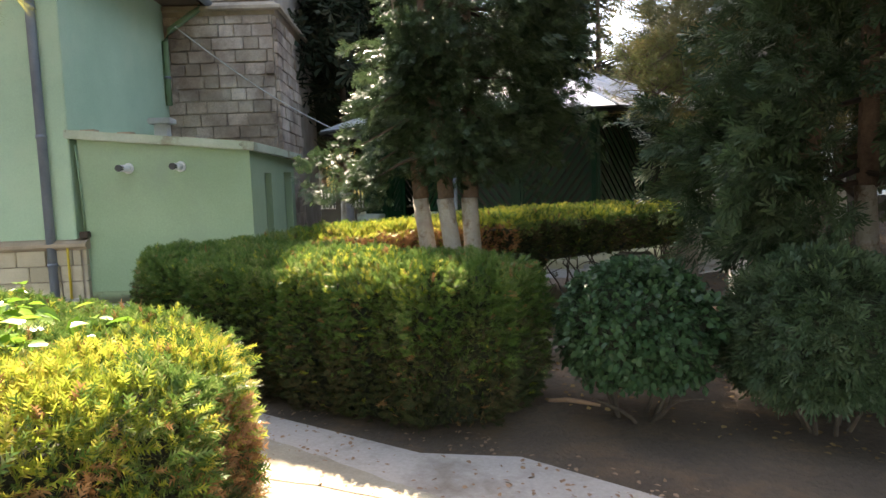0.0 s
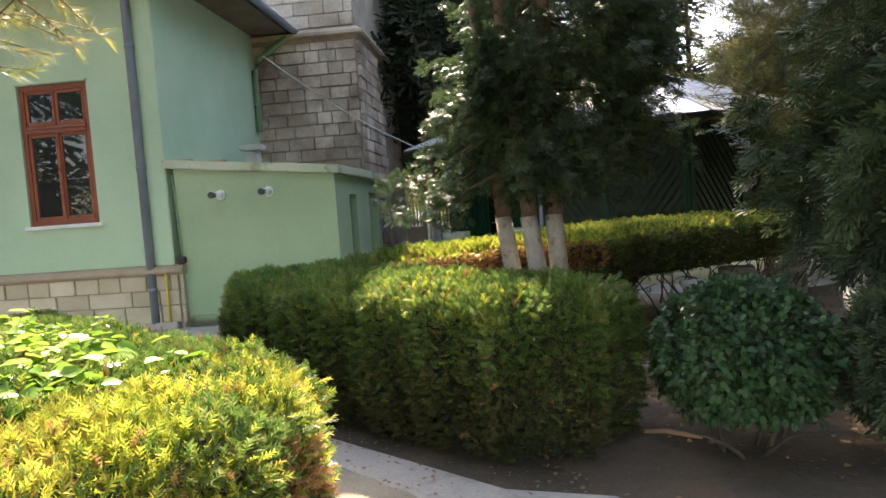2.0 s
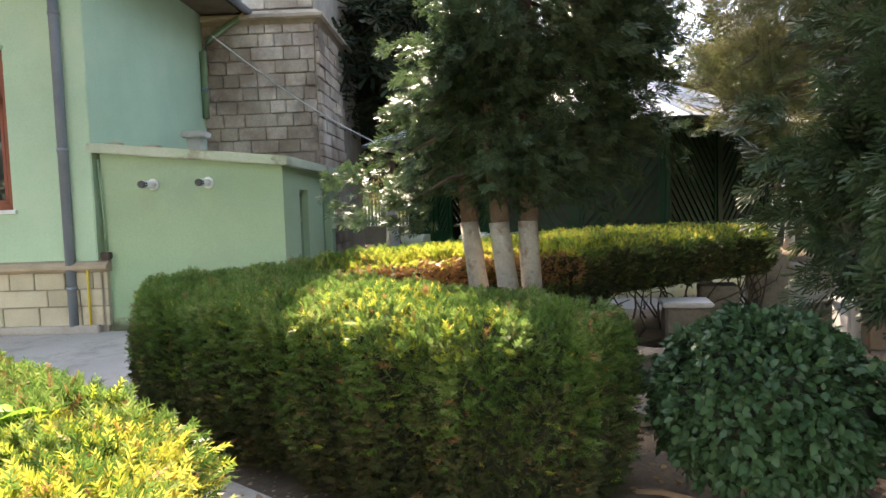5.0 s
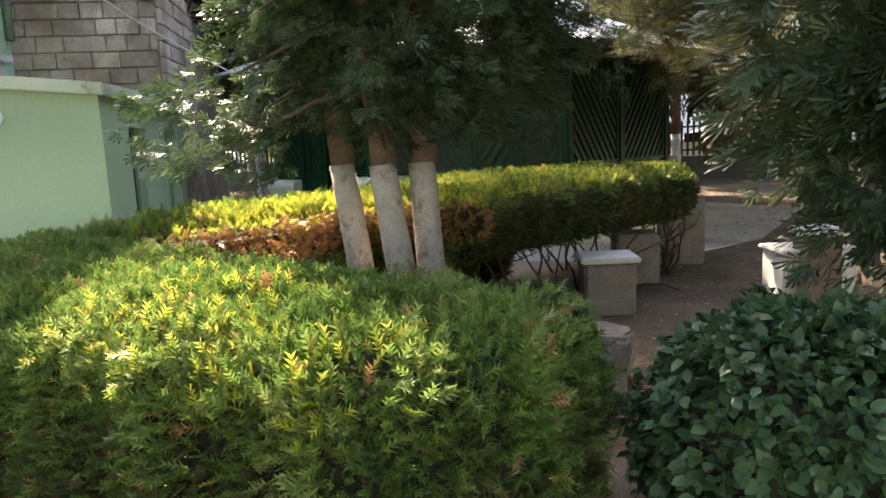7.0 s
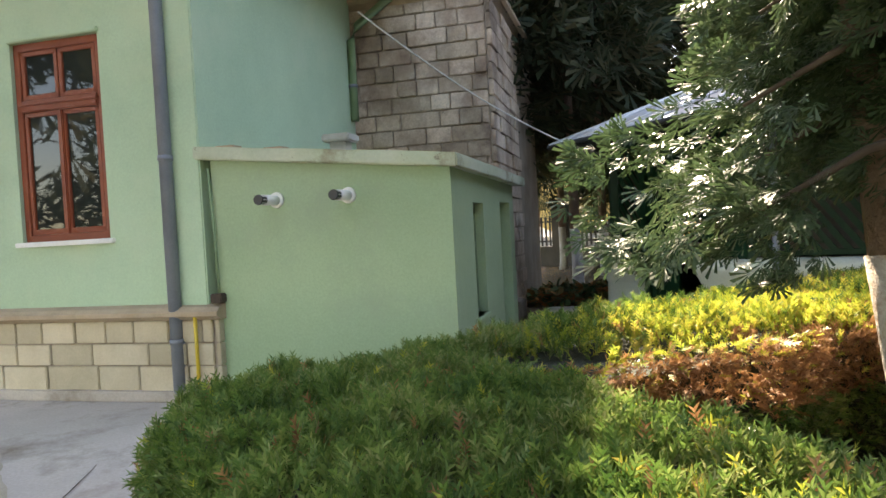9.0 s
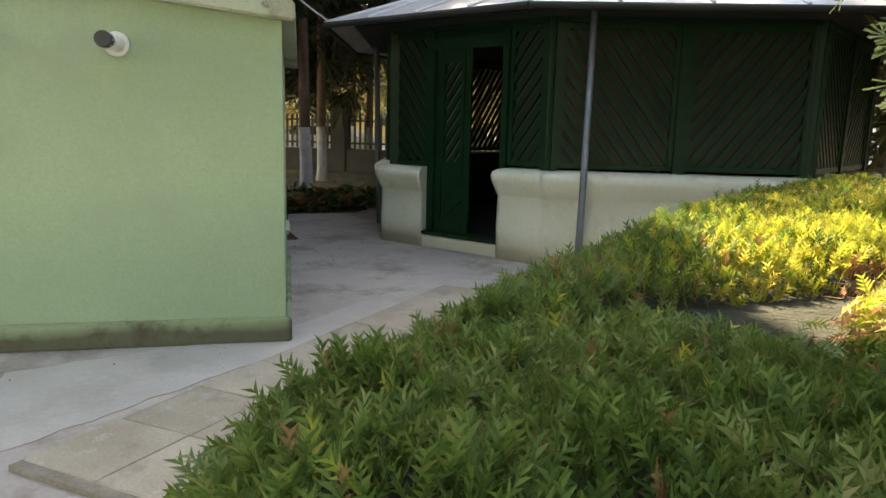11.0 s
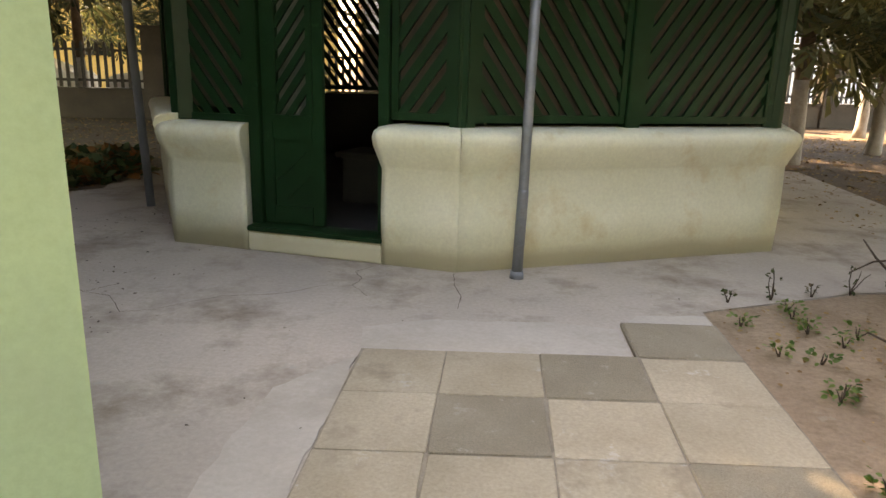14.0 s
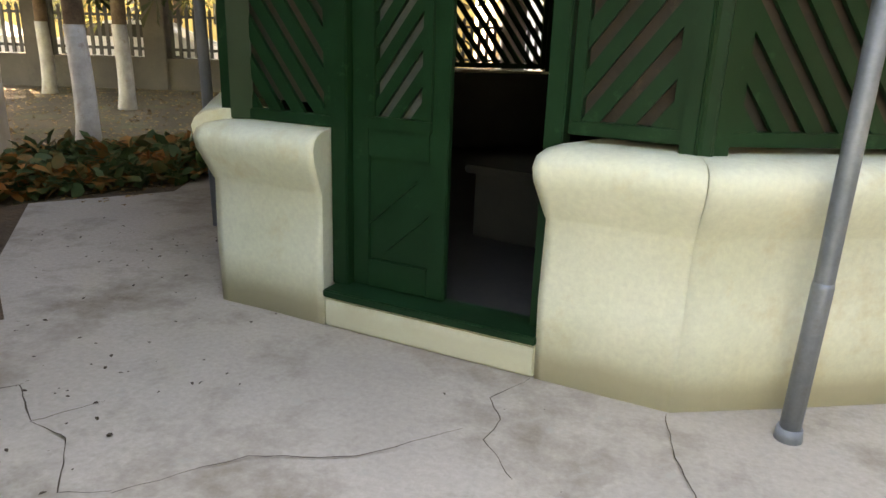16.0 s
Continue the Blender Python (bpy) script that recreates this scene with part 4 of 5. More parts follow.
def inner_edge(p):
    """Distance into the rear hedge from its inner, dying face."""
    return np.where(p[:, 1] > -2.9, 2.05 + 0.3 * (p[:, 1] + 2.85) - p[:, 0], 9.0)


# Puts the sun on the front band and rear tops into the foliage colour.
def sunlit_yellow(p):
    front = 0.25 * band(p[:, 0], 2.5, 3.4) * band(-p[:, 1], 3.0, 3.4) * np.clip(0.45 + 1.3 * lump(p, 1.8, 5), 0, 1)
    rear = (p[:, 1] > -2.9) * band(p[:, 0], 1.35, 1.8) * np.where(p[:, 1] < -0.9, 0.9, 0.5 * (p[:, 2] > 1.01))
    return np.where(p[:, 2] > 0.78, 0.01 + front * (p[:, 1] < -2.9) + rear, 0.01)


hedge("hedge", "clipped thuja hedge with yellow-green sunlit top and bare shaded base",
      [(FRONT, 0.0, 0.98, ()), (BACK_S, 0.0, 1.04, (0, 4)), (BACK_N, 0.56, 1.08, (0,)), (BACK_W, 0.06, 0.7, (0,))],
      sunlit_yellow,
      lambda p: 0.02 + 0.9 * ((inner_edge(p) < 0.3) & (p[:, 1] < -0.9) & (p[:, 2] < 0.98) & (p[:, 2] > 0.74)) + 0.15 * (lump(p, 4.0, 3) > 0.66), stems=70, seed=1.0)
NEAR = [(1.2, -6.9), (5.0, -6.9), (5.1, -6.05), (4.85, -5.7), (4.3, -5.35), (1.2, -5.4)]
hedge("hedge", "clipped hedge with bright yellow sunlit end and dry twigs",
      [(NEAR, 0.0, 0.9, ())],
      # Yellow end: yellowed leaves plus the sun on them, put into the colour.
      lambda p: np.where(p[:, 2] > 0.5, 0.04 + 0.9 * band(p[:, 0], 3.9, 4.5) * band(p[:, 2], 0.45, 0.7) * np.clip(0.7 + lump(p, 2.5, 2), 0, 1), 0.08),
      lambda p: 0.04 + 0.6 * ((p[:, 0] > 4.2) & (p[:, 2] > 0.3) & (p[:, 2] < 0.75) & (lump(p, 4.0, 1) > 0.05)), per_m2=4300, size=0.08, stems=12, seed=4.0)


def leaf_bush(name, label, category, centre, radii, count, size, material, base=0.15, shape=LEAF, stems=9):
    """A shrub of stems and many single leaves in an uneven ball with gaps."""
    t = thing(name, label, category, at=centre)
    d = unit(rng.normal(size=(count, 3)))
    d[:, 2] = np.where(d[:, 2] < -0.75, -d[:, 2], d[:, 2])
    r = (0.86 + 0.12 * lump(d * 2, 2.0, count) + 0.08 * lump(d * 2, 5.0, 1)) * (1 - rng.exponential(0.07, count))
    at = d * r[:, None] * np.array(radii)
    at[:, 2] += radii[2] + base
    keep = at[:, 2] > 0.03
    at, d = at[keep], d[keep]
    way = d * 0.7 + rng.normal(size=d.shape) * 0.5 + (0, 0, -0.35)
    v, f = scatter(shape, at, way, size * rng.uniform(0.55, 1.3, len(at)), d + (0, 0, 0.6))
    part("foliage", np_mesh("foliage", v, f, [material]), None, t)
    # Solid ball inside the shrub, coloured as the shade between its leaves.
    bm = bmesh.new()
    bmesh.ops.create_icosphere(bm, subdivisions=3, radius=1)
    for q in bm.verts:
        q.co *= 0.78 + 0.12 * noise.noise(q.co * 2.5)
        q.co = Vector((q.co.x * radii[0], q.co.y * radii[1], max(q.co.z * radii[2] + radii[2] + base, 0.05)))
    part("shade_core", bm, M_core, t, "solid near-black core standing in for shaded inner twigs")
    for k in range(stems):
        a = rng.uniform(0, math.tau)
        part("stem", tube(wander((0.12 * math.cos(a), 0.12 * math.sin(a), -0.01), (0.5 * math.cos(a), 0.5 * math.sin(a), 1), radii[2], 5, 0, 0.2), [0.014, 0.012, 0.01, 0.008, 0.006, 0.004], 5), M_stem, t)
    return t


leaf_bush("shrub", "dense dark green broad-leaved shrub", "shrub", (5.27, -3.1, 0), (0.55, 0.5, 0.47), 11500, 0.046, M_broad, 0.08)
leaf_bush("shrub", "loose dull green thuja shrub with bare twigs", "shrub", (6.25, -2.75, 0), (0.62, 0.55, 0.52), 9000, 0.08, M_thuja, 0.02, FAN)
leaf_bush("shrub", "loose dull green thuja shrub with bare twigs", "shrub", (7.3, -2.45, 0), (0.65, 0.55, 0.5), 8000, 0.09, M_thuja, 0.02, FAN)


# vine over the near hedge
vine = thing("vine", "bright green broad-leaved vine growing over the hedge top", "vine")
n = 900
at = np.c_[rng.uniform(1.5, 4.3, n), rng.uniform(-6.8, -5.75, n), np.full(n, 0.93)]
at[:, 2] += 0.05 * lump(at, 3, 2) + rng.exponential(0.03, n)
v, f = scatter(LEAF, at, np.c_[rng.normal(size=(n, 2)), 0.2 * rng.normal(size=n)], 0.1 * rng.uniform(0.5, 1.3, n), np.tile((0.0, 0.0, 1.0), (n, 1)) * 1.2)
for k in range(5):
    part("stem", tube([(rng.uniform(2.0, 3.0) + 0.25 * q, -6.3 + 0.08 * k + 0.03 * math.sin(q * 2.0), 0.91) for q in range(5)], 0.005, 5), M_stem, vine)
part("leaves", np_mesh("leaves", v, f, [M_vine]), None, vine)


def thuja(label, centre, trunks, radius, bottom, top, count, size=0.2, material=M_thuja, paint=1.35, shape=FROND, lime=M_lime, r0=0.085, dense=7, hanging=(), lean=(0, 0), skirt=0.72):
    """A several-stemmed conifer: tapered limewashed trunks, limbs, and a crown of drooping sprays in clumps."""
    t = thing("tree", label, "tree", at=(*centre, 0))
    for x, y, lx, ly in trunks:
        low = [(x + lx * z + 0.02 * math.sin(z * 3 + x), y + ly * z, z) for z in np.linspace(-0.02, paint, 6)]
        trunk = part("trunk", tube(low, [r0 * (1.2 if i == 0 else 1.04 - 0.03 * i) for i in range(6)], 12), lime, t, "limewashed lower trunk")
        high = [(x + lx * z, y + ly * z, z) for z in np.linspace(paint, top * 0.92, 7)]
        part("upper_trunk", tube(high, [r0 * 0.9 * (1 - 0.14 * i) for i in range(7)], 10), M_bark, trunk, "brown fibrous bark")
    limbs = 26
    clump_at, clump_r = [], []
    for k in range(limbs * dense):
        h = rng.uniform(0, 1) ** 0.9
        z = bottom + (top - bottom) * h
        reach = radius * (1 - 0.75 * h ** 1.5) * min(1, skirt + 1.7 * h)
        a = rng.uniform(0, math.tau)
        rr = reach * rng.uniform(0.55, 1.0)
        clump_at.append((rr * math.cos(a) + lean[0], rr * math.sin(a) + lean[1], z - 0.12 * rr))
        clump_r.append(rng.uniform(0.22, 0.42) * (radius / 1.3) ** 0.5)
        if k < limbs:
            part("limb", tube([(0, 0, z - 0.25), (rr * 0.5 * math.cos(a), rr * 0.5 * math.sin(a), z - 0.05), (rr * math.cos(a), rr * math.sin(a), z - 0.12 * rr)], [0.03, 0.02, 0.008], 5), M_stem, t)
    for x, y, z0, z1, n in hanging:
        for k in range(n):
            clump_at.append((x + 0.16 * rng.normal(), y + 0.16 * rng.normal(), rng.uniform(z0, z1)))
            clump_r.append(0.2)
            if k < 2:
                end = Vector(clump_at[-1])
                part("limb", tube([(0, 0, end.z + 0.3), end * 0.5 + Vector((0, 0, end.z * 0.5 + 0.2)), end], [0.025, 0.016, 0.006], 5), M_stem, t)
    clump_at, clump_r = np.array(clump_at), np.array(clump_r)
    # each clump carries flat drooping plates of sprays that share one direction
    plates = max(len(clump_at) * 5, count // 14)
    own = rng.integers(len(clump_at), size=plates)
    d = unit(rng.normal(size=(plates, 3)))
    mid = clump_at[own] + d * (clump_r[own] * rng.uniform(0.35, 1.0, plates) ** 0.5)[:, None] * (1, 1, 1.2)
    out = unit(mid * (1, 1, 0))
    along = unit(0.9 * out + 0.45 * d + 0.25 * rng.normal(size=d.shape) + (0, 0, -0.25))
    face = unit(0.55 * out + 0.5 * rng.normal(size=d.shape) + (0, 0, 0.6))
    across = unit(np.cross(face, along))
    pick = rng.integers(plates, size=count)
    s, w = rng.uniform(-1.2, 0.8, count), rng.uniform(-1, 1, count)
    wide = (0.75 - 0.45 * s) * 0.6
    at = mid[pick] + size * (s[:, None] * along[pick] + (w * wide)[:, None] * across[pick]) + 0.12 * size * rng.normal(size=(count, 3))
    way = along[pick] + (0.8 * w)[:, None] * across[pick] + 0.15 * rng.normal(size=(count, 3)) + (0, 0, -0.12)
    flat = face[pick]
    v, f = scatter(shape, at, way, size * rng.uniform(0.5, 1.25, count), flat)
    part("crown", np_mesh("crown", v, f, [material]), None, t)
    return t


thuja("three-stemmed thuja with limewashed trunks and dense dark foliage", (3.0, -2.0), [(-0.225, 0.08, -0.07, -0.045), (0.185, -0.06, -0.07, -0.045), (0.22, 0.08, 0.0, 0.0)], 0.92, 1.7, 7.5, 98000, 0.074, shape=FAN, dense=12, hanging=[(-0.05, -0.2, 1.7, 2.8, 16), (-0.4, -0.1, 1.65, 2.6, 12), (0.35, -0.2, 1.7, 2.6, 12), (-0.65, -0.55, 1.4, 2.0, 4), (-0.55, -0.35, 1.6, 2.3, 4), (-0.65, 0.05, 1.8, 2.6, 6), (-0.75, 0.3, 2.0, 3.6, 10), (0.75, 0.7, 1.75, 3.0, 22), (0.4, 1.0, 1.8, 3.0, 14)], lean=(0.2, 0.26), skirt=0.5)
thuja("three-stemmed thuja with limewashed trunks and dense dark foliage", (6.2, -1.0), [(-0.3, 0.1, -0.05, 0.0), (0.05, 0.0, 0.0, 0.0), (0.3, -0.1, 0.03, 0.0)], 1.3, 1.3, 7.5, 52000, 0.125, shape=FAN, dense=12, hanging=[(-0.9, -0.7, 1.0, 2.0, 12), (-0.3, -1.2, 0.95, 2.0, 16), (0.9, -1.0, 0.9, 2.0, 14)])
# pine beside the gazebo, its light boughs hanging in front of the roof
pine = thuja("tall pine with long pale brown-green needles", (4.9, 4.6), [(0, 0, 0, 0)], 2.6, 2.3, 10.0, 16000, 0.26, M_pine, 1.4, NEEDLES, M_bark, 0.16)
def boughs(tree, base, count, area, heights, spring):
    """Long pine boughs reaching from the trunk into an area of the plan, with twigs and needle tufts."""
    tips, ways = [], []
    for k in range(count):
        z0 = rng.uniform(*spring)
        tip = Vector((rng.uniform(area[0], area[1]) - base[0], rng.uniform(area[2], area[3]) - base[1], rng.uniform(*heights)))
        knee = Vector((tip.x * 0.5, tip.y * 0.5 + rng.uniform(-0.2, 0.2), max(z0, tip.z) + 0.1))
        limb = part("limb", tube([(0, 0, z0), knee, (tip + knee) / 2 + Vector((0, 0, 0.12)), tip], [0.045, 0.03, 0.018, 0.006], 6), M_bark, tree)
        for q in range(16):
            f = 0.35 + 0.65 * q / 15
            root = knee.lerp(tip, f) + Vector((0, 0, 0.1 * (1 - f)))
            end = root + Vector((rng.normal() * 0.28, rng.normal() * 0.28, rng.normal() * 0.16 - 0.02)) + tip.normalized() * 0.2
            part("twig", tube([root, (root + end) / 2 + Vector((0, 0, 0.03)), end], [0.008, 0.006, 0.003], 4), M_bark, limb)
            for g in np.linspace(0.25, 1.0, 9):
                tips.append(root.lerp(end, g) + Vector(rng.normal(size=3)) * 0.012)
                ways.append((end - root).normalized() + Vector(rng.normal(size=3)) * 0.25)
    tips, ways = np.array(tips), np.array(ways)
    v, f = scatter(TUFT, tips, ways, 0.17 * rng.uniform(0.7, 1.2, len(tips)))
    part("needles", np_mesh("needles", v, f, [M_bough]), None, tree, "yellow-green long needles in a sunlit pale tone")


boughs(pine, (4.9, 4.6), 13, (2.3, 3.7, 2.1, 3.4), (2.1, 3.3), (2.7, 3.8))
FAR = [(-7.0, 6.65, 2.9, 3.4, 11, M_darkpine), (-8.9, 9.7, 3.0, 3.2, 12, M_darkpine), (-11.9, 11.2, 2.6, 2.6, 12, M_darkpine), (-5.6, 10.6, 2.2, 2.6, 13, M_darkpine), (-4.6, 14.0, 2.2, 2.4, 11, M_darkpine), (1.0, 13.2, 3.2, 2.5, 14, M_darkpine),
       (4.6, 9.6, 2.2, 2.0, 11, M_pine), (6.9, 11.6, 2.2, 1.7, 10, M_darkpine), (8.0, 5.0, 2.0, 2.2, 10, M_darkpine), (9.5, 1.5, 2.0, 2.0, 9, M_darkpine), (10.5, 9.0, 2.4, 2.4, 11, M_darkpine), (8.5, 15.5, 2.4, 2.6, 12, M_darkpine), (12.5, 3.0, 2.4, 2.0, 10, M_darkpine),
       (-2.2, 12.6, 2.2, 2.6, 11, M_pine), (3.0, 15.6, 2.4, 2.6, 12, M_darkpine), (6.0, 7.6, 2.0, 2.4, 11, M_darkpine), (7.2, 9.0, 1.9, 2.2, 11, M_pine), (-7.4, 15.8, 2.5, 2.6, 12, M_darkpine), (-0.6, 18.0, 2.8, 2.4, 13, M_darkpine), (13.0, 13.0, 3.0, 2.4, 12, M_darkpine),
       # The next eight are added to shade the lawn and fence.
       (-11.0, 6.2, 3.0, 3.4, 10, M_darkpine), (-13.5, 8.5, 3.2, 2.6, 12, M_darkpine), (-10.2, 13.9, 3.2, 2.2, 12, M_darkpine), (-15.5, 11.5, 3.4, 2.2, 13, M_darkpine), (-8.6, 4.2, 3.1, 3.6, 10, M_darkpine),
       (-17.0, 15.0, 3.6, 2.2, 13, M_darkpine), (-13.0, 17.0, 3.4, 2.2, 13, M_pine), (-19.0, 11.0, 3.6, 2.2, 13, M_darkpine),
       # Last entry: high crown placed out of view to shade the right-hand thuja.
       # Unseen trees added to block the sky; only (1.0, -9.2) shows its boughs.
       (9.8, -4.2, 2.4, 2.6, 10, M_darkpine), (9.2, -8.5, 2.6, 2.8, 10, M_darkpine), (5.5, -10.5, 2.6, 3.0, 11, M_darkpine), (1.0, -9.2, 2.4, 2.9, 10, M_pine), (12.5, -1.0, 2.6, 2.4, 10, M_darkpine), (-2.0, -10.0, 2.6, 1.8, 10, M_darkpine), (-5.5, -11.0, 2.8, 1.6, 10, M_darkpine), (3.4, -11.5, 2.6, 2.0, 10, M_darkpine), (-4.9, 8.7, 2.9, 13.5, 20, M_darkpine)]
for k, (x, y, r, b, h, m) in enumerate(FAR):
    far = thuja("dark conifer with a whitewashed trunk, some added unseen for shade", (x, y), [(0, 0, 0.01 * (k % 3 - 1), 0.0)], r, b, h, 900 if y < -3 else 2700, 0.95 if y < -3 else 0.66, m, 1.35, NEEDLES if k % 2 else FAN, M_lime2, 0.13, 5)
    if (x, y) == (1.0, -9.2):
        boughs(far, (x, y), 11, (0.6, 3.0, -6.1, -5.5), (2.55, 3.1), (3.4, 4.2))


# ---- fence, street and far buildings ----
FA = radians(15.0)
FENCE = Matrix.Translation((-11.5, 12.85, 0)) @ Matrix.Rotation(FA, 4, "Z")
fence = thing("fence", "weathered low wall with stone pillars and black picket railings", "fence")
fence.matrix_world = FENCE
part("wall", box(-14, 30, 0, 0.35, -0.02, 0.6, 0.02), M_fwall, fence)
part("coping", box(-14, 30, -0.04, 0.39, 0.6, 0.67, 0.015), M_fwall, fence)
bays = np.arange(-12.0, 29.0, 2.55)
picket_me = None
for b in bays:
    part("pillar", box(b - 0.24, b + 0.24, -0.06, 0.41, 0, 2.0, 0.02), M_fwall, fence)
    part("pillar_cap", box(b - 0.3, b + 0.3, -0.12, 0.47, 2.0, 2.1, 0.03), M_fwall, fence)
    for z in (0.82, 1.5):
        part("rail", box(b + 0.24, b + 2.31, 0.15, 0.2, z, z + 0.06), M_fence, fence)
    for k in range(12):
        x = b + 0.32 + k * 0.166
        if picket_me is None:
            bm = bmesh.new()
            box(-0.035, 0.035, 0.12, 0.15, 0.69, 1.66, bm=bm)
            tip = bm.verts.new((0, 0.135, 1.74))
            top = [v for v in bm.verts if abs(v.co.z - 1.66) < 1e-4]
            top.sort(key=lambda v: math.atan2(v.co.y - 0.135, v.co.x))
            for i in range(4):
                bm.faces.new((top[i], top[(i + 1) % 4], tip))
            ob = part("picket", bm, M_fence, fence)
            picket_me = ob.data
        else:
            ob = new("picket", picket_me)
            ob.parent = fence
        ob.location = (x, 0, 0)

street = part("road", box(-40, 60, 2.4, 11, -0.05, 0.0), M_road)
street.matrix_world = FENCE
tagged(street, "grey asphalt street beyond the fence", "road", kind="structure")
yb = thing("building", "ochre yellow rendered house across the street", "building")
yb.matrix_world = FENCE
part("wall", box(-16, 8, 12, 18, 0, 6.5), M_ochre, yb)
part("roof", prism([(-16.4, 11.6), (8.4, 11.6), (8.4, 18.4), (-16.4, 18.4)], 6.5, 6.8), M_ledge, yb)
for k in range(7):
    w = part("window", box(-14.6 + 3.2 * k, -13.4 + 3.2 * k, 11.93, 12.0, 1.4, 3.1), M_glass, yb)
    part("frame", box(-14.7 + 3.2 * k, -13.3 + 3.2 * k, 11.9, 11.935, 3.1, 3.22), M_white, w)
wb = thing("building", "pale rendered house across the street", "building")
wb.matrix_world = FENCE
part("wall", box(9, 34, 12.5, 18, 0, 7), M_white, wb)
part("roof", prism([(8.6, 12.1), (34.4, 12.1), (34.4, 18.4), (8.6, 18.4)], 7, 7.3), M_ledge, wb)
for k in range(7):
    part("window", box(10.6 + 3.4 * k, 11.8 + 3.4 * k, 12.44, 12.5, 1.4, 3.1), M_glass, wb)


def car(x, y, paint, label):
    t = thing("car", label, "car", "parked cars")
    t.matrix_world = FENCE @ Matrix.Translation((x, y, 0))
    side = [(-2.1, 0.35), (-2.15, 0.7), (-1.95, 0.92), (-1.05, 1.0), (-0.55, 1.42), (0.75, 1.45), (1.5, 1.02), (2.05, 0.92), (2.15, 0.6), (2.1, 0.35)]
    bm = bmesh.new()
    lo = [bm.verts.new((px, -0.82 if pz < 1.1 else -0.66, pz)) for px, pz in side]
    hi = [bm.verts.new((px, 0.82 if pz < 1.1 else 0.66, pz)) for px, pz in side]
    bm.faces.new(lo)
    bm.faces.new(hi)
    for i in range(len(side)):
        j = (i + 1) % len(side)
        bm.faces.new((lo[i], lo[j], hi[j], hi[i]))
    bmesh.ops.bevel(bm, geom=bm.edges[:], offset=0.06, segments=2, affect="EDGES")
    part("body", bm, paint, t)
    part("side_window", prism([(-0.9, -0.87), (1.25, -0.87), (1.25, -0.70), (-0.9, -0.70)], 1.03, 1.34), M_glass, t)
    for px in (-1.35, 1.35):
        w = part("wheel", tube([(px, -0.86, 0.31), (px, -0.66, 0.31)], 0.31, 18), M_black, t)
        part("rim", tube([(px, -0.875, 0.31), (px, -0.85, 0.31)], 0.19, 14), M_galv, w)
        part("wheel", tube([(px, 0.86, 0.31), (px, 0.66, 0.31)], 0.31, 18), M_black, t)


car(-1.2, 3.6, M_carwhite, "white car parked along the street")
car(3.6, 3.6, M_carwhite, "white car parked along the street")
car(-6.0, 3.6, M_carwhite, "white car parked along the street")
car(13.5, 3.6, M_carwhite, "white car parked along the street")

# ---- leaf bed and lawn beyond the paving ----
lb = thing("leaf_bed", "low bed of large green and orange autumn leaves", "plant bed", kind="stuff")
n = 3400
f = rng.uniform(0, 1, n)
bx = np.c_[-5.45 + 1.15 * f, 4.0 + 1.5 * f, np.zeros(n)]
side = rng.uniform(0, 1, n)
at = bx + np.c_[-0.95 * side - 0.05, 1.15 * side + 0.05, 0.05 + 0.24 * np.sin(np.pi * np.clip(side, 0.05, 0.95)) * rng.uniform(0.3, 1, n)]
at2 = np.c_[rng.uniform(-9.5, -5.4, 1800), np.zeros(1800), rng.uniform(0.03, 0.25, 1800)]
at2[:, 1] = 3.9 + 0.45 * (at2[:, 0] + 5.4) + rng.uniform(0, 1.3, 1800)
at = np.concatenate([at, at2])
v, fa = scatter(LEAF, at, np.c_[rng.normal(size=(len(at), 2)), 0.35 * rng.normal(size=len(at)) + 0.1], 0.15 * rng.uniform(0.5, 1.3, len(at)), np.tile((0.0, 0.0, 1.2), (len(at), 1)))
part("leaves", np_mesh("leaves", v, fa, [M_bedleaf]), None, lb)
lawn = tagged(part("ground_lawn", prism([(-14, 12.4), (-5.4, 4.0), (-4.7, 5.4), (-4.2, 8.4), (-1.5, 11.5), (6, 17), (-2, 15.0)], -0.03, -0.002), M_lawn), "thin dry lawn covered with fallen leaves", "lawn", kind="structure")


def litter(name, label, n, area, size, z=0.006, material=M_litter):
    """Fallen leaves over a rectangle given in the plan."""
    x0, x1, y0, y1 = area
    at = np.c_[rng.uniform(x0, x1, n), rng.uniform(y0, y1, n), np.full(n, z)]
    d = lump(at, 1.3, n) + 0.8 * rng.normal(size=n)
    at = at[d > -0.2]
    v, f = scatter(LEAF, at, np.c_[rng.normal(size=(len(at), 2)), 0.15 * rng.normal(size=len(at))], size * rng.uniform(0.4, 1.3, len(at)), np.tile((0.0, 0.0, 1.6), (len(at), 1)))
    tagged(part(name, np_mesh(name, v, f, [material]), None), label, "leaf litter", kind="stuff")


litter("fallen_leaves", "dry fallen leaves scattered over the lawn", 9000, (-13, -4.6, 4.2, 13), 0.055)
litter("fallen_leaves", "dry fallen leaves and needles under the trees", 7000, (3.2, 9.5, -3.2, 6.5), 0.045, 0.0)
litter("fallen_leaves", "dry fallen leaves and needles under the trees", 6000, (3.5, 11, 6.5, 15), 0.06, 0.0)
litter("fallen_leaves", "dry bits of leaf in the soil bed", 900, (1.1, 2.6, -3.5, 1.9), 0.03, 0.006)
litter("ground_crumbs", "dark crumbs and dry bits on the concrete", 420, (-4.6, -2.3, 0.6, 3.9), 0.022, 0.006, M_stem)
litter("ground_crumbs", "dark crumbs and dry bits on the concrete", 160, (-3.0, 1.0, -2.5, 2.2), 0.016, 0.008, M_stem)
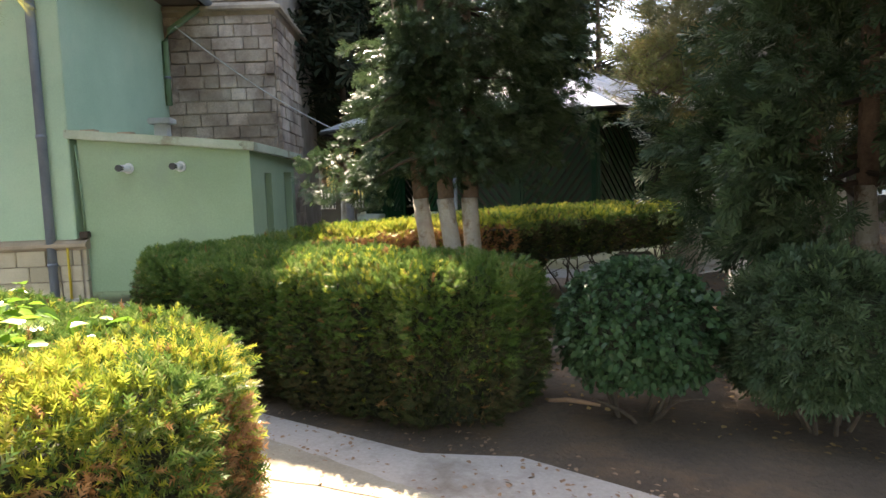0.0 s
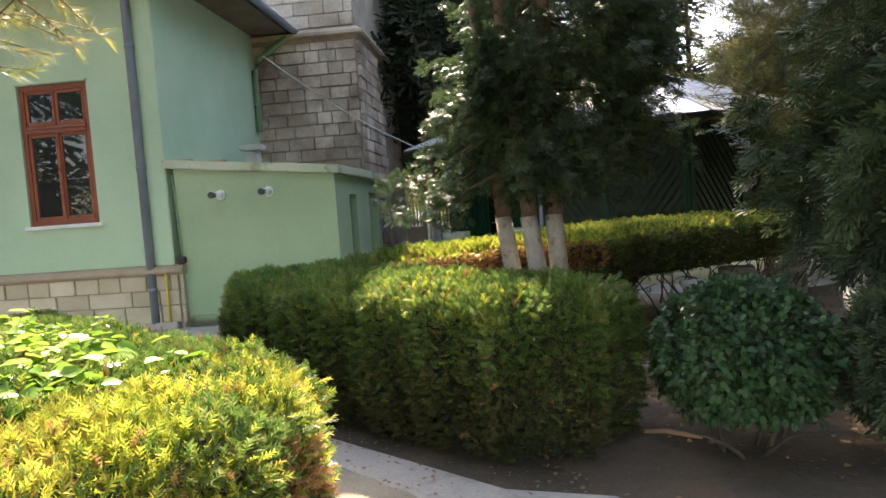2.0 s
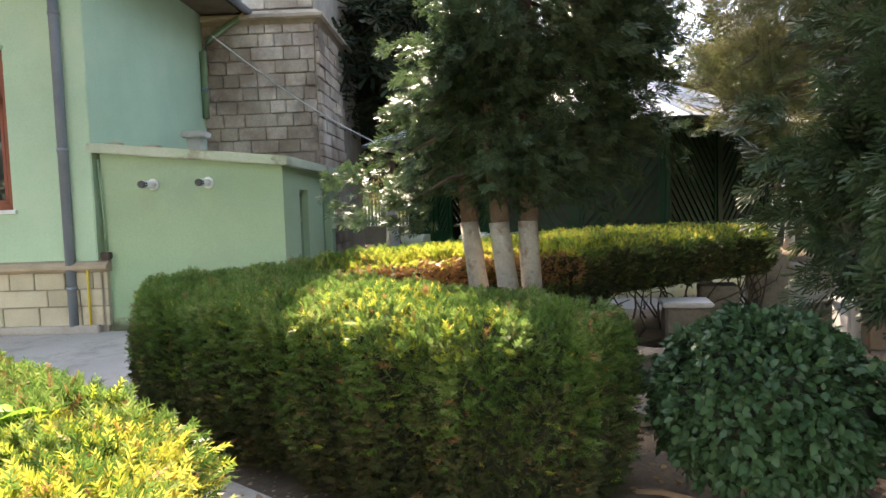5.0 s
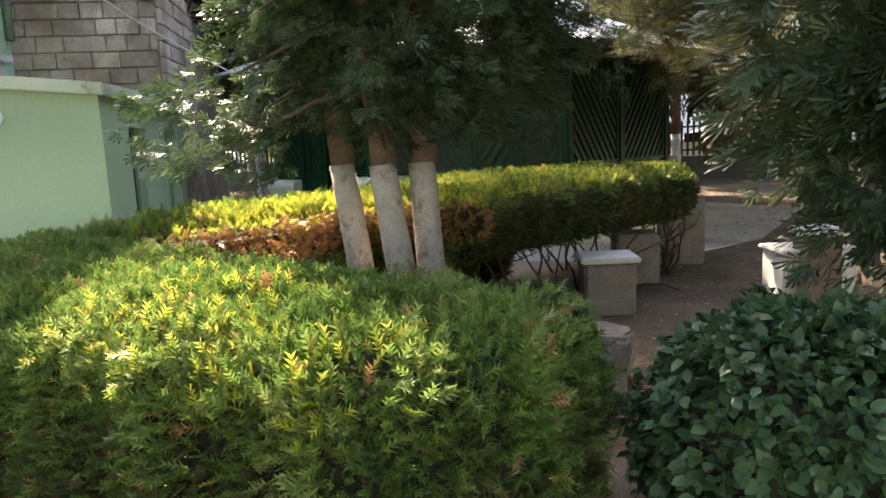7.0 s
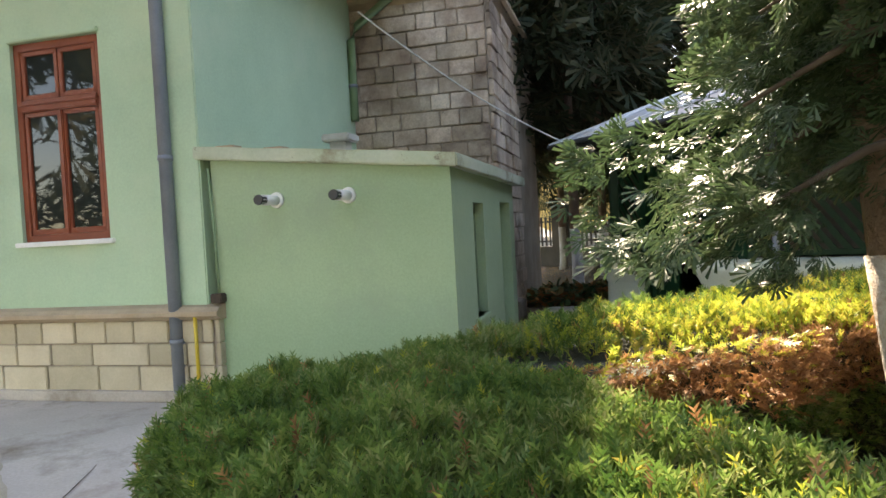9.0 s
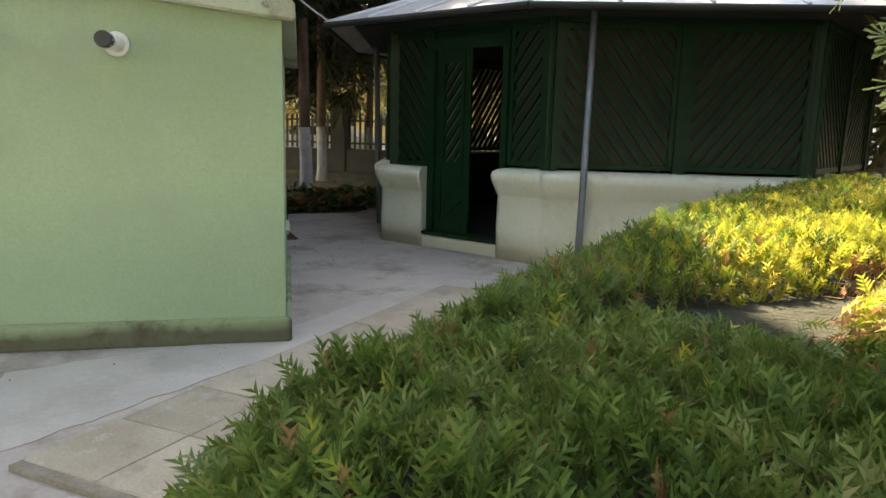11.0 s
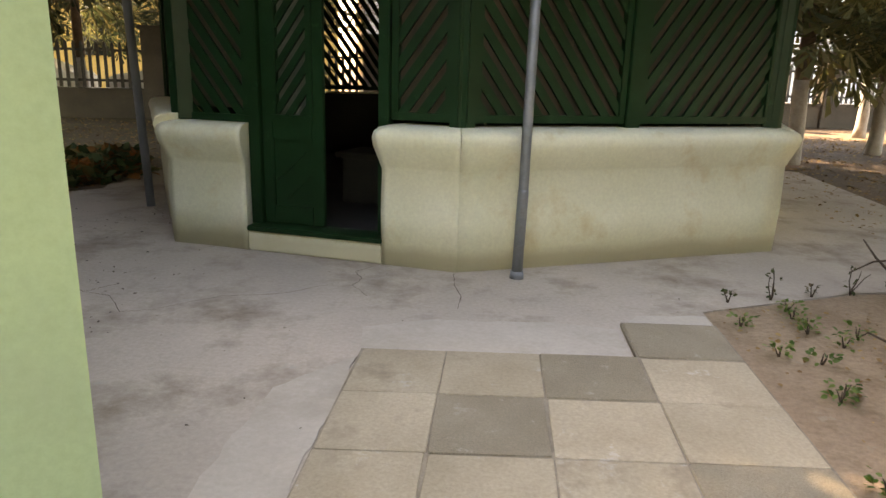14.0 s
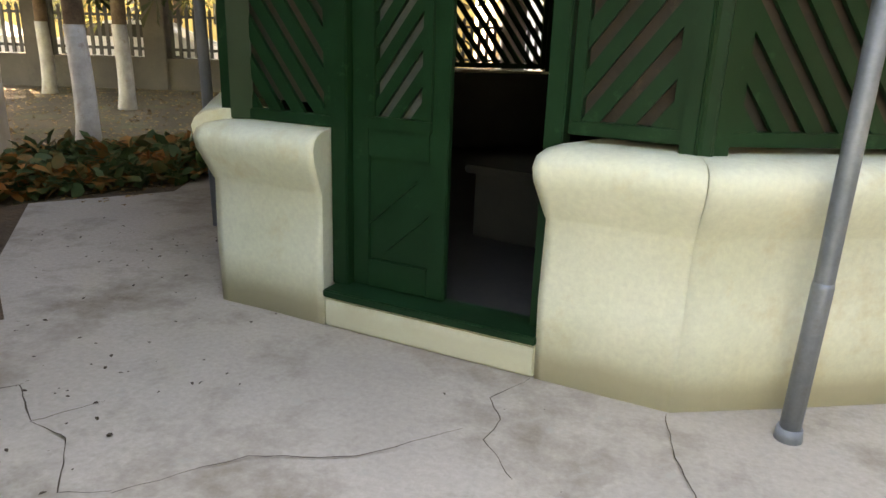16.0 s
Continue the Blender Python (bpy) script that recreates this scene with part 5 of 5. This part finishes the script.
litter("ground_crumbs", "dry needles and crumbs along the hedge foot", 900, (1.5, 6.5, -4.9, -3.9), 0.03, 0.006, M_twig)


# ---- weeds in the bed ----
def weed(x, y, r, h, count, size, material, label):
    t = thing("weed", label, "weed", "weeds in the bed", at=(x, y, 0))
    d = unit(rng.normal(size=(count, 3)) * (1, 1, 0.4))
    at = np.c_[d[:, 0] * r * rng.uniform(0.2, 1, count), d[:, 1] * r * rng.uniform(0.2, 1, count), h * rng.uniform(0.15, 1, count)]
    v, f = scatter(LEAF, at, d + (0, 0, 0.2), size * rng.uniform(0.5, 1.2, count), np.tile((0.0, 0.0, 1.2), (count, 1)))
    part("leaves", np_mesh("leaves", v, f, [material]), None, t)
    for k in range(3):
        part("stem", tube(wander((0, 0, -0.01), (0.3 * math.cos(k * 2.1), 0.3 * math.sin(k * 2.1), 1), h, 4, 0, 0.15), [0.006, 0.005, 0.004, 0.003, 0.002], 5), M_stem, t)


weed(1.28, -0.95, 0.2, 0.32, 46, 0.13, M_broad, "broad-leaved dark green weed on the soil")
weed(1.5, -0.45, 0.16, 0.26, 34, 0.11, M_broad, "broad-leaved dark green weed on the soil")
weed(1.22, -1.6, 0.2, 0.22, 40, 0.10, M_broad, "broad-leaved dark green weed on the soil")
weed(1.18, -0.6, 0.22, 0.24, 60, 0.10, M_broad, "broad-leaved dark green weed on the soil")
weed(1.35, -1.25, 0.22, 0.3, 60, 0.12, M_broad, "broad-leaved dark green weed on the soil")
for k in range(30):
    weed(1.12 + 0.12 * rng.uniform() + 0.9 * rng.uniform() ** 2, -2.2 + 4.1 * rng.uniform(), 0.08, 0.07, 26, 0.035, M_hedge, "small green weed tuft in the dry soil")
for k in range(6):
    weed(1.25 + 0.3 * k, 1.92 + 0.11 * k + 0.06 * rng.uniform(), 0.04, 0.2 if k % 2 else 0.1, 14, 0.035, M_hedge_o, "thin dry weed at the paving edge")

# ---- stone blocks in the shaded garden ----
def block(name, label, x, y, turn, w, d, h, material, cap=None, rough=0.015):
    t = thing(name, label, "stone block", "garden stone blocks", at=(x, y, -0.01), turn=turn)
    bm = box(-w / 2, w / 2, -d / 2, d / 2, 0, h, 0.02)
    bmesh.ops.subdivide_edges(bm, edges=bm.edges[:], cuts=2, use_grid_fill=True)
    for v in bm.verts:
        v.co += Vector((noise.noise(v.co * 7), noise.noise(v.co * 7 + Vector((5, 0, 0))), noise.noise(v.co * 7 + Vector((0, 5, 0))) * (0.3 if v.co.z < 0.05 else 1))) * rough
    part("body", bm, material, t)
    if cap:
        part("cap", box(-w / 2 - 0.03, w / 2 + 0.03, -d / 2 - 0.03, d / 2 + 0.03, h - 0.005, h + cap, 0.012), M_palecap, t, "pale worn cap slab")


block("stone_pedestal", "dark concrete pedestal with a pale flat cap", 3.52, 0.3, 30, 0.42, 0.36, 0.44, M_stone, 0.04)
block("stone_pedestal", "brown concrete pedestal standing in the soil", 3.4, 1.5, 25, 0.42, 0.4, 0.5, M_stone)
block("stone_pedestal", "brown concrete pedestal standing at the hedge end", 3.55, 2.75, 25, 0.45, 0.4, 0.75, M_stone)
block("stone_block", "rough rounded stone block with a pale top", 4.02, -1.4, 15, 0.42, 0.34, 0.33, M_stone, None, 0.05)
block("stone_block", "rough rounded stone step half sunk in soil", 4.1, -2.05, 40, 0.4, 0.4, 0.12, M_stone, None, 0.05)
block("stone_block", "small pale cut stone lying on the soil", 4.6, -1.15, 40, 0.2, 0.16, 0.1, M_palecap, None, 0.02)
block("brick_pedestal", "small brown pedestal block with pale capstone", 5.0, 1.3, 32, 0.3, 0.26, 0.56, M_timber, 0.06)
block("brick_pedestal", "wide pale stone slab at the pedestal foot", 4.92, 1.5, 32, 0.62, 0.4, 0.4, M_palecap, 0.03)
block("kerb_stone", "worn grey kerb stone at the bed's edge", -4.75, 2.85, 130, 0.5, 0.22, 0.3, M_stone, None, 0.03)
branch = thing("fallen_branch", "short dead branch lying on the soil", "branch", at=(4.85, -3.15, 0.02))
part("wood", tube([(-0.16, -0.03, 0.0), (-0.05, 0.02, 0.01), (0.08, 0.0, 0.02), (0.17, 0.05, 0.0)], [0.012, 0.016, 0.015, 0.009], 7), M_twig, branch)

# ---- paving: slabs, screed strip, cracks, spilt paint ----
P = 0.51
SLAB_X = (-0.885, -0.465, 0.0, 0.49, 1.015)  # joints between the four columns
ROW_PITCH, ROW_SKEW = 0.48, 0.057
slabs = tagged(part("pavement_path", prism([(-0.89, -3.05), (1.02, -2.95), (1.02, 1.45), (0.485, 1.42), (0.485, 0.92), (-0.89, 0.84)], 0.001, 0.027), M_slabjoint), "path of square cement slabs with dirty joints", "pavement", kind="structure")
slab_me = {}
rough_ones = {(3, 1), (2, 3), (3, 4), (1, 2), (2, -1)}
for col in range(4):
    for row in range(-4, 5 if col == 3 else 4):
        k = (col * 7 + row * 3) % 4
        coarse = (col, row) in rough_ones
        key = (k, coarse)
        if key not in slab_me:
            ring = []
            for q in range(4):
                for f in (0.012, 0.34, 0.66, 0.988):
                    x, y = ((f, 0.0), (1.0, f), (1 - f, 1.0), (0.0, 1 - f))[q]
                    deep = 0.004 + 0.005 * noise.noise(Vector((x * 6 + k * 9.0, y * 6, coarse * 5.0)))
                    ring.append((0.5 * P + (x - 0.5) * (P - 2 * deep), 0.5 * P + (y - 0.5) * (P - 2 * deep)))
            bm = bmesh.new()
            low = [bm.verts.new((x, y + ROW_SKEW * x, 0.004)) for x, y in ring]
            mid = [bm.verts.new((x, y + ROW_SKEW * x, 0.024)) for x, y in ring]
            top = [bm.verts.new((0.5 * P + (x - 0.5 * P) * 0.986, 0.5 * P + (y - 0.5 * P) * 0.986 + ROW_SKEW * x, 0.0305 + 0.0015 * noise.noise(Vector((x * 9, y * 9, k))))) for x, y in ring]
            bm.faces.new(top)
            for q in range(16):
                w = (q + 1) % 16
                bm.faces.new((low[q], low[w], mid[w], mid[q]))
                bm.faces.new((mid[q], mid[w], top[w], top[q]))
            ob = part("slab", bm, M_slab2 if coarse else M_slab, slabs)
            slab_me[key] = ob.data
        else:
            ob = new("slab", slab_me[key])
            ob.parent = slabs
        ob.location = (SLAB_X[col], 0.41 + (row - 3) * ROW_PITCH + ROW_SKEW * SLAB_X[col], 0.002 * ((col + 2 * row) % 3))
        ob.scale = ((SLAB_X[col + 1] - SLAB_X[col]) / P, ROW_PITCH / P, 1)
        ob.rotation_euler = (radians(0.25 * ((row + col) % 3 - 1)), radians(0.2 * ((row * 2 + col) % 3 - 1)), radians(0.5 * ((row * 5 + col) % 3 - 1)))


def blot(name, label, category, x, y, rx, ry, z, material, seed, thick=0.003, wild=0.3):
    bm = bmesh.new()
    pts = []
    for k in range(26):
        a = k * math.tau / 26
        r = 1 + wild * noise.noise(Vector((math.cos(a) * 1.7 + seed, math.sin(a) * 1.7, seed))) + 0.5 * wild * noise.noise(Vector((math.cos(a) * 5 + seed, math.sin(a) * 5, 2)))
        pts.append((x + rx * r * math.cos(a), y + ry * r * math.sin(a)))
    prism(pts, z - thick, z, bm)
    return tagged(part(name, bm, material), label, category, kind="structure")


blot("pavement_stain", "dried teal paint stain on the slab", "stain", 0.77, -1.22, 0.17, 0.115, 0.0355, M_tealpaint, 3.0, 0.004, 0.8)
def ragged(outline, step=0.07, amp=0.03):
    """An outline with worn, uneven edges."""
    pts = []
    for (ax, ay), (bx, by) in zip(outline, outline[1:] + outline[:1]):
        n = max(1, int(math.hypot(bx - ax, by - ay) / step))
        for k in range(n):
            x, y = ax + (bx - ax) * k / n, ay + (by - ay) * k / n
            pts.append((x + amp * noise.noise(Vector((x * 6, y * 6, 1))), y + amp * noise.noise(Vector((x * 6, y * 6, 7)))))
    return pts


bm = prism(ragged([(-0.9, 0.83), (0.47, 0.91), (0.47, 1.36), (0.2, 1.4), (-0.55, 1.36), (-0.95, 1.2)]), 0.0, 0.008)
tagged(part("pavement_screed", bm, M_screed), "pale smooth cement patch between slabs and gazebo", "pavement", kind="structure")
bm = prism(ragged([(0.5, 1.41), (1.02, 1.44), (1.02, 1.66), (0.6, 1.6)]), 0.0, 0.007)
tagged(part("pavement_screed", bm, M_screed), "pale smooth cement patch between slabs and gazebo", "pavement", kind="structure")
bm = prism(ragged([(-1.1, -3.2), (-0.9, -1.05), (-0.9, 0.8), (-1.2, 0.4), (-1.25, -1.0), (-2.0, -2.4)]), 0.0, 0.005)
tagged(part("pavement_screed", bm, M_screed), "pale cement fillet along the slab path", "pavement", kind="structure")
bm = prism(ragged([(-4.5, -6.3), (1.0, -5.2), (6.3, -5.35), (6.3, -4.75), (3.6, -4.62), (0.9, -4.5), (-3.6, -4.4)]), 0.0, 0.006)
tagged(part("pavement_screed", bm, M_slab), "pale worn concrete strip of the garden path", "pavement", kind="structure")


def crack(points, wide=0.0042):
    bm = bmesh.new()
    left, right, dense = [], [], []
    for (ax, ay), (bx, by) in zip(points, points[1:]):
        for k in range(6):
            f = k / 6
            dense.append((ax + (bx - ax) * f, ay + (by - ay) * f))
    dense.append(points[-1])
    for i, (x, y) in enumerate(dense):
        px, py = dense[min(i + 1, len(dense) - 1)][0] - dense[max(i - 1, 0)][0], dense[min(i + 1, len(dense) - 1)][1] - dense[max(i - 1, 0)][1]
        n = math.hypot(px, py)
        w = wide * (0.35 + 0.65 * math.sin(math.pi * (i + 0.5) / len(dense))) * (0.6 + 0.5 * noise.noise(Vector((x * 9, y * 9, 0))))
        o = 0.012 * noise.noise(Vector((x * 14, y * 14, 3)))
        left.append(bm.verts.new((x - py / n * (w + o), y + px / n * (w + o), 0.0075)))
        right.append(bm.verts.new((x + py / n * (w - o), y - px / n * (w - o), 0.0075)))
    for i in range(len(left) - 1):
        bm.faces.new((left[i], right[i], right[i + 1], left[i + 1]))
    tagged(part("pavement_crack", bm, M_stem), "thin dark crack in the concrete", "crack", kind="structure")


crack([(-2.2, 1.25), (-1.9, 1.55), (-1.55, 1.66), (-1.25, 1.95)])
crack([(-2.2, 1.25), (-2.35, 1.2), (-2.55, 1.45), (-2.75, 1.5)])
crack([(-1.07, 2.42), (-1.2, 2.2), (-1.12, 2.05), (-1.16, 1.9), (-1.02, 1.7)])
crack([(-0.52, 2.3), (-0.5, 2.0), (-0.44, 1.8), (-0.45, 1.55)])
crack([(-3.3, 1.4), (-3.0, 1.7), (-2.75, 1.5), (-2.6, 1.7)], 0.004)
crack([(3.4, -5.2), (3.9, -5.05), (4.4, -4.9), (5.2, -4.75)], 0.008)
crack([(-1.6, -3.9), (-0.8, -4.3), (0.1, -4.35)], 0.01)

# ---- tower stones ----
for row in range(12):
    z0 = 2.05 + row * 0.245
    z1 = min(z0 + 0.245, 4.92)
    if z1 - z0 > 0.08:
        x, i = -3.35 + 0.17 * (row % 2), row
        while x < TX - 0.08:
            w = min((0.34, 0.52, 0.4, 0.62, 0.3)[i % 5], TX - 0.04 - x)
            part("stone", box(x + 0.009, x + w - 0.009, TY - 0.012 - 0.01 * ((i * 3) % 4), TY + 0.03, z0 + 0.008, z1 - 0.008, 0.012), M_tower, face_f)
            x, i = x + w, i + 1
for row in range(20):
    z0 = 0.0 + row * 0.245
    z1 = min(z0 + 0.245, 4.92)
    y, i = TY, row
    while y < 6.4:
        w = (0.5, 0.38, 0.62, 0.44)[i % 4]
        part("stone", box(TX - 0.03, TX + 0.02 + 0.008 * ((i * 3) % 4), y + 0.009, y + w - 0.009, z0 + 0.008, z1 - 0.008, 0.01), M_tower, face_s)
        y, i = y + w, i + 1
for row in range(5):
    z0, x, i = 5.2 + row * 0.26, -3.35 + 0.2 * (row % 2), row
    while x < TX - 0.1:
        w = min((0.5, 0.62, 0.4)[i % 3], TX - 0.06 - x)
        part("stone", box(x + 0.008, x + w - 0.008, TY + 0.02 - 0.006 * (i % 3), TY + 0.05, z0 + 0.006, z0 + 0.254, 0.008), M_tower, face_f)
        x, i = x + w, i + 1
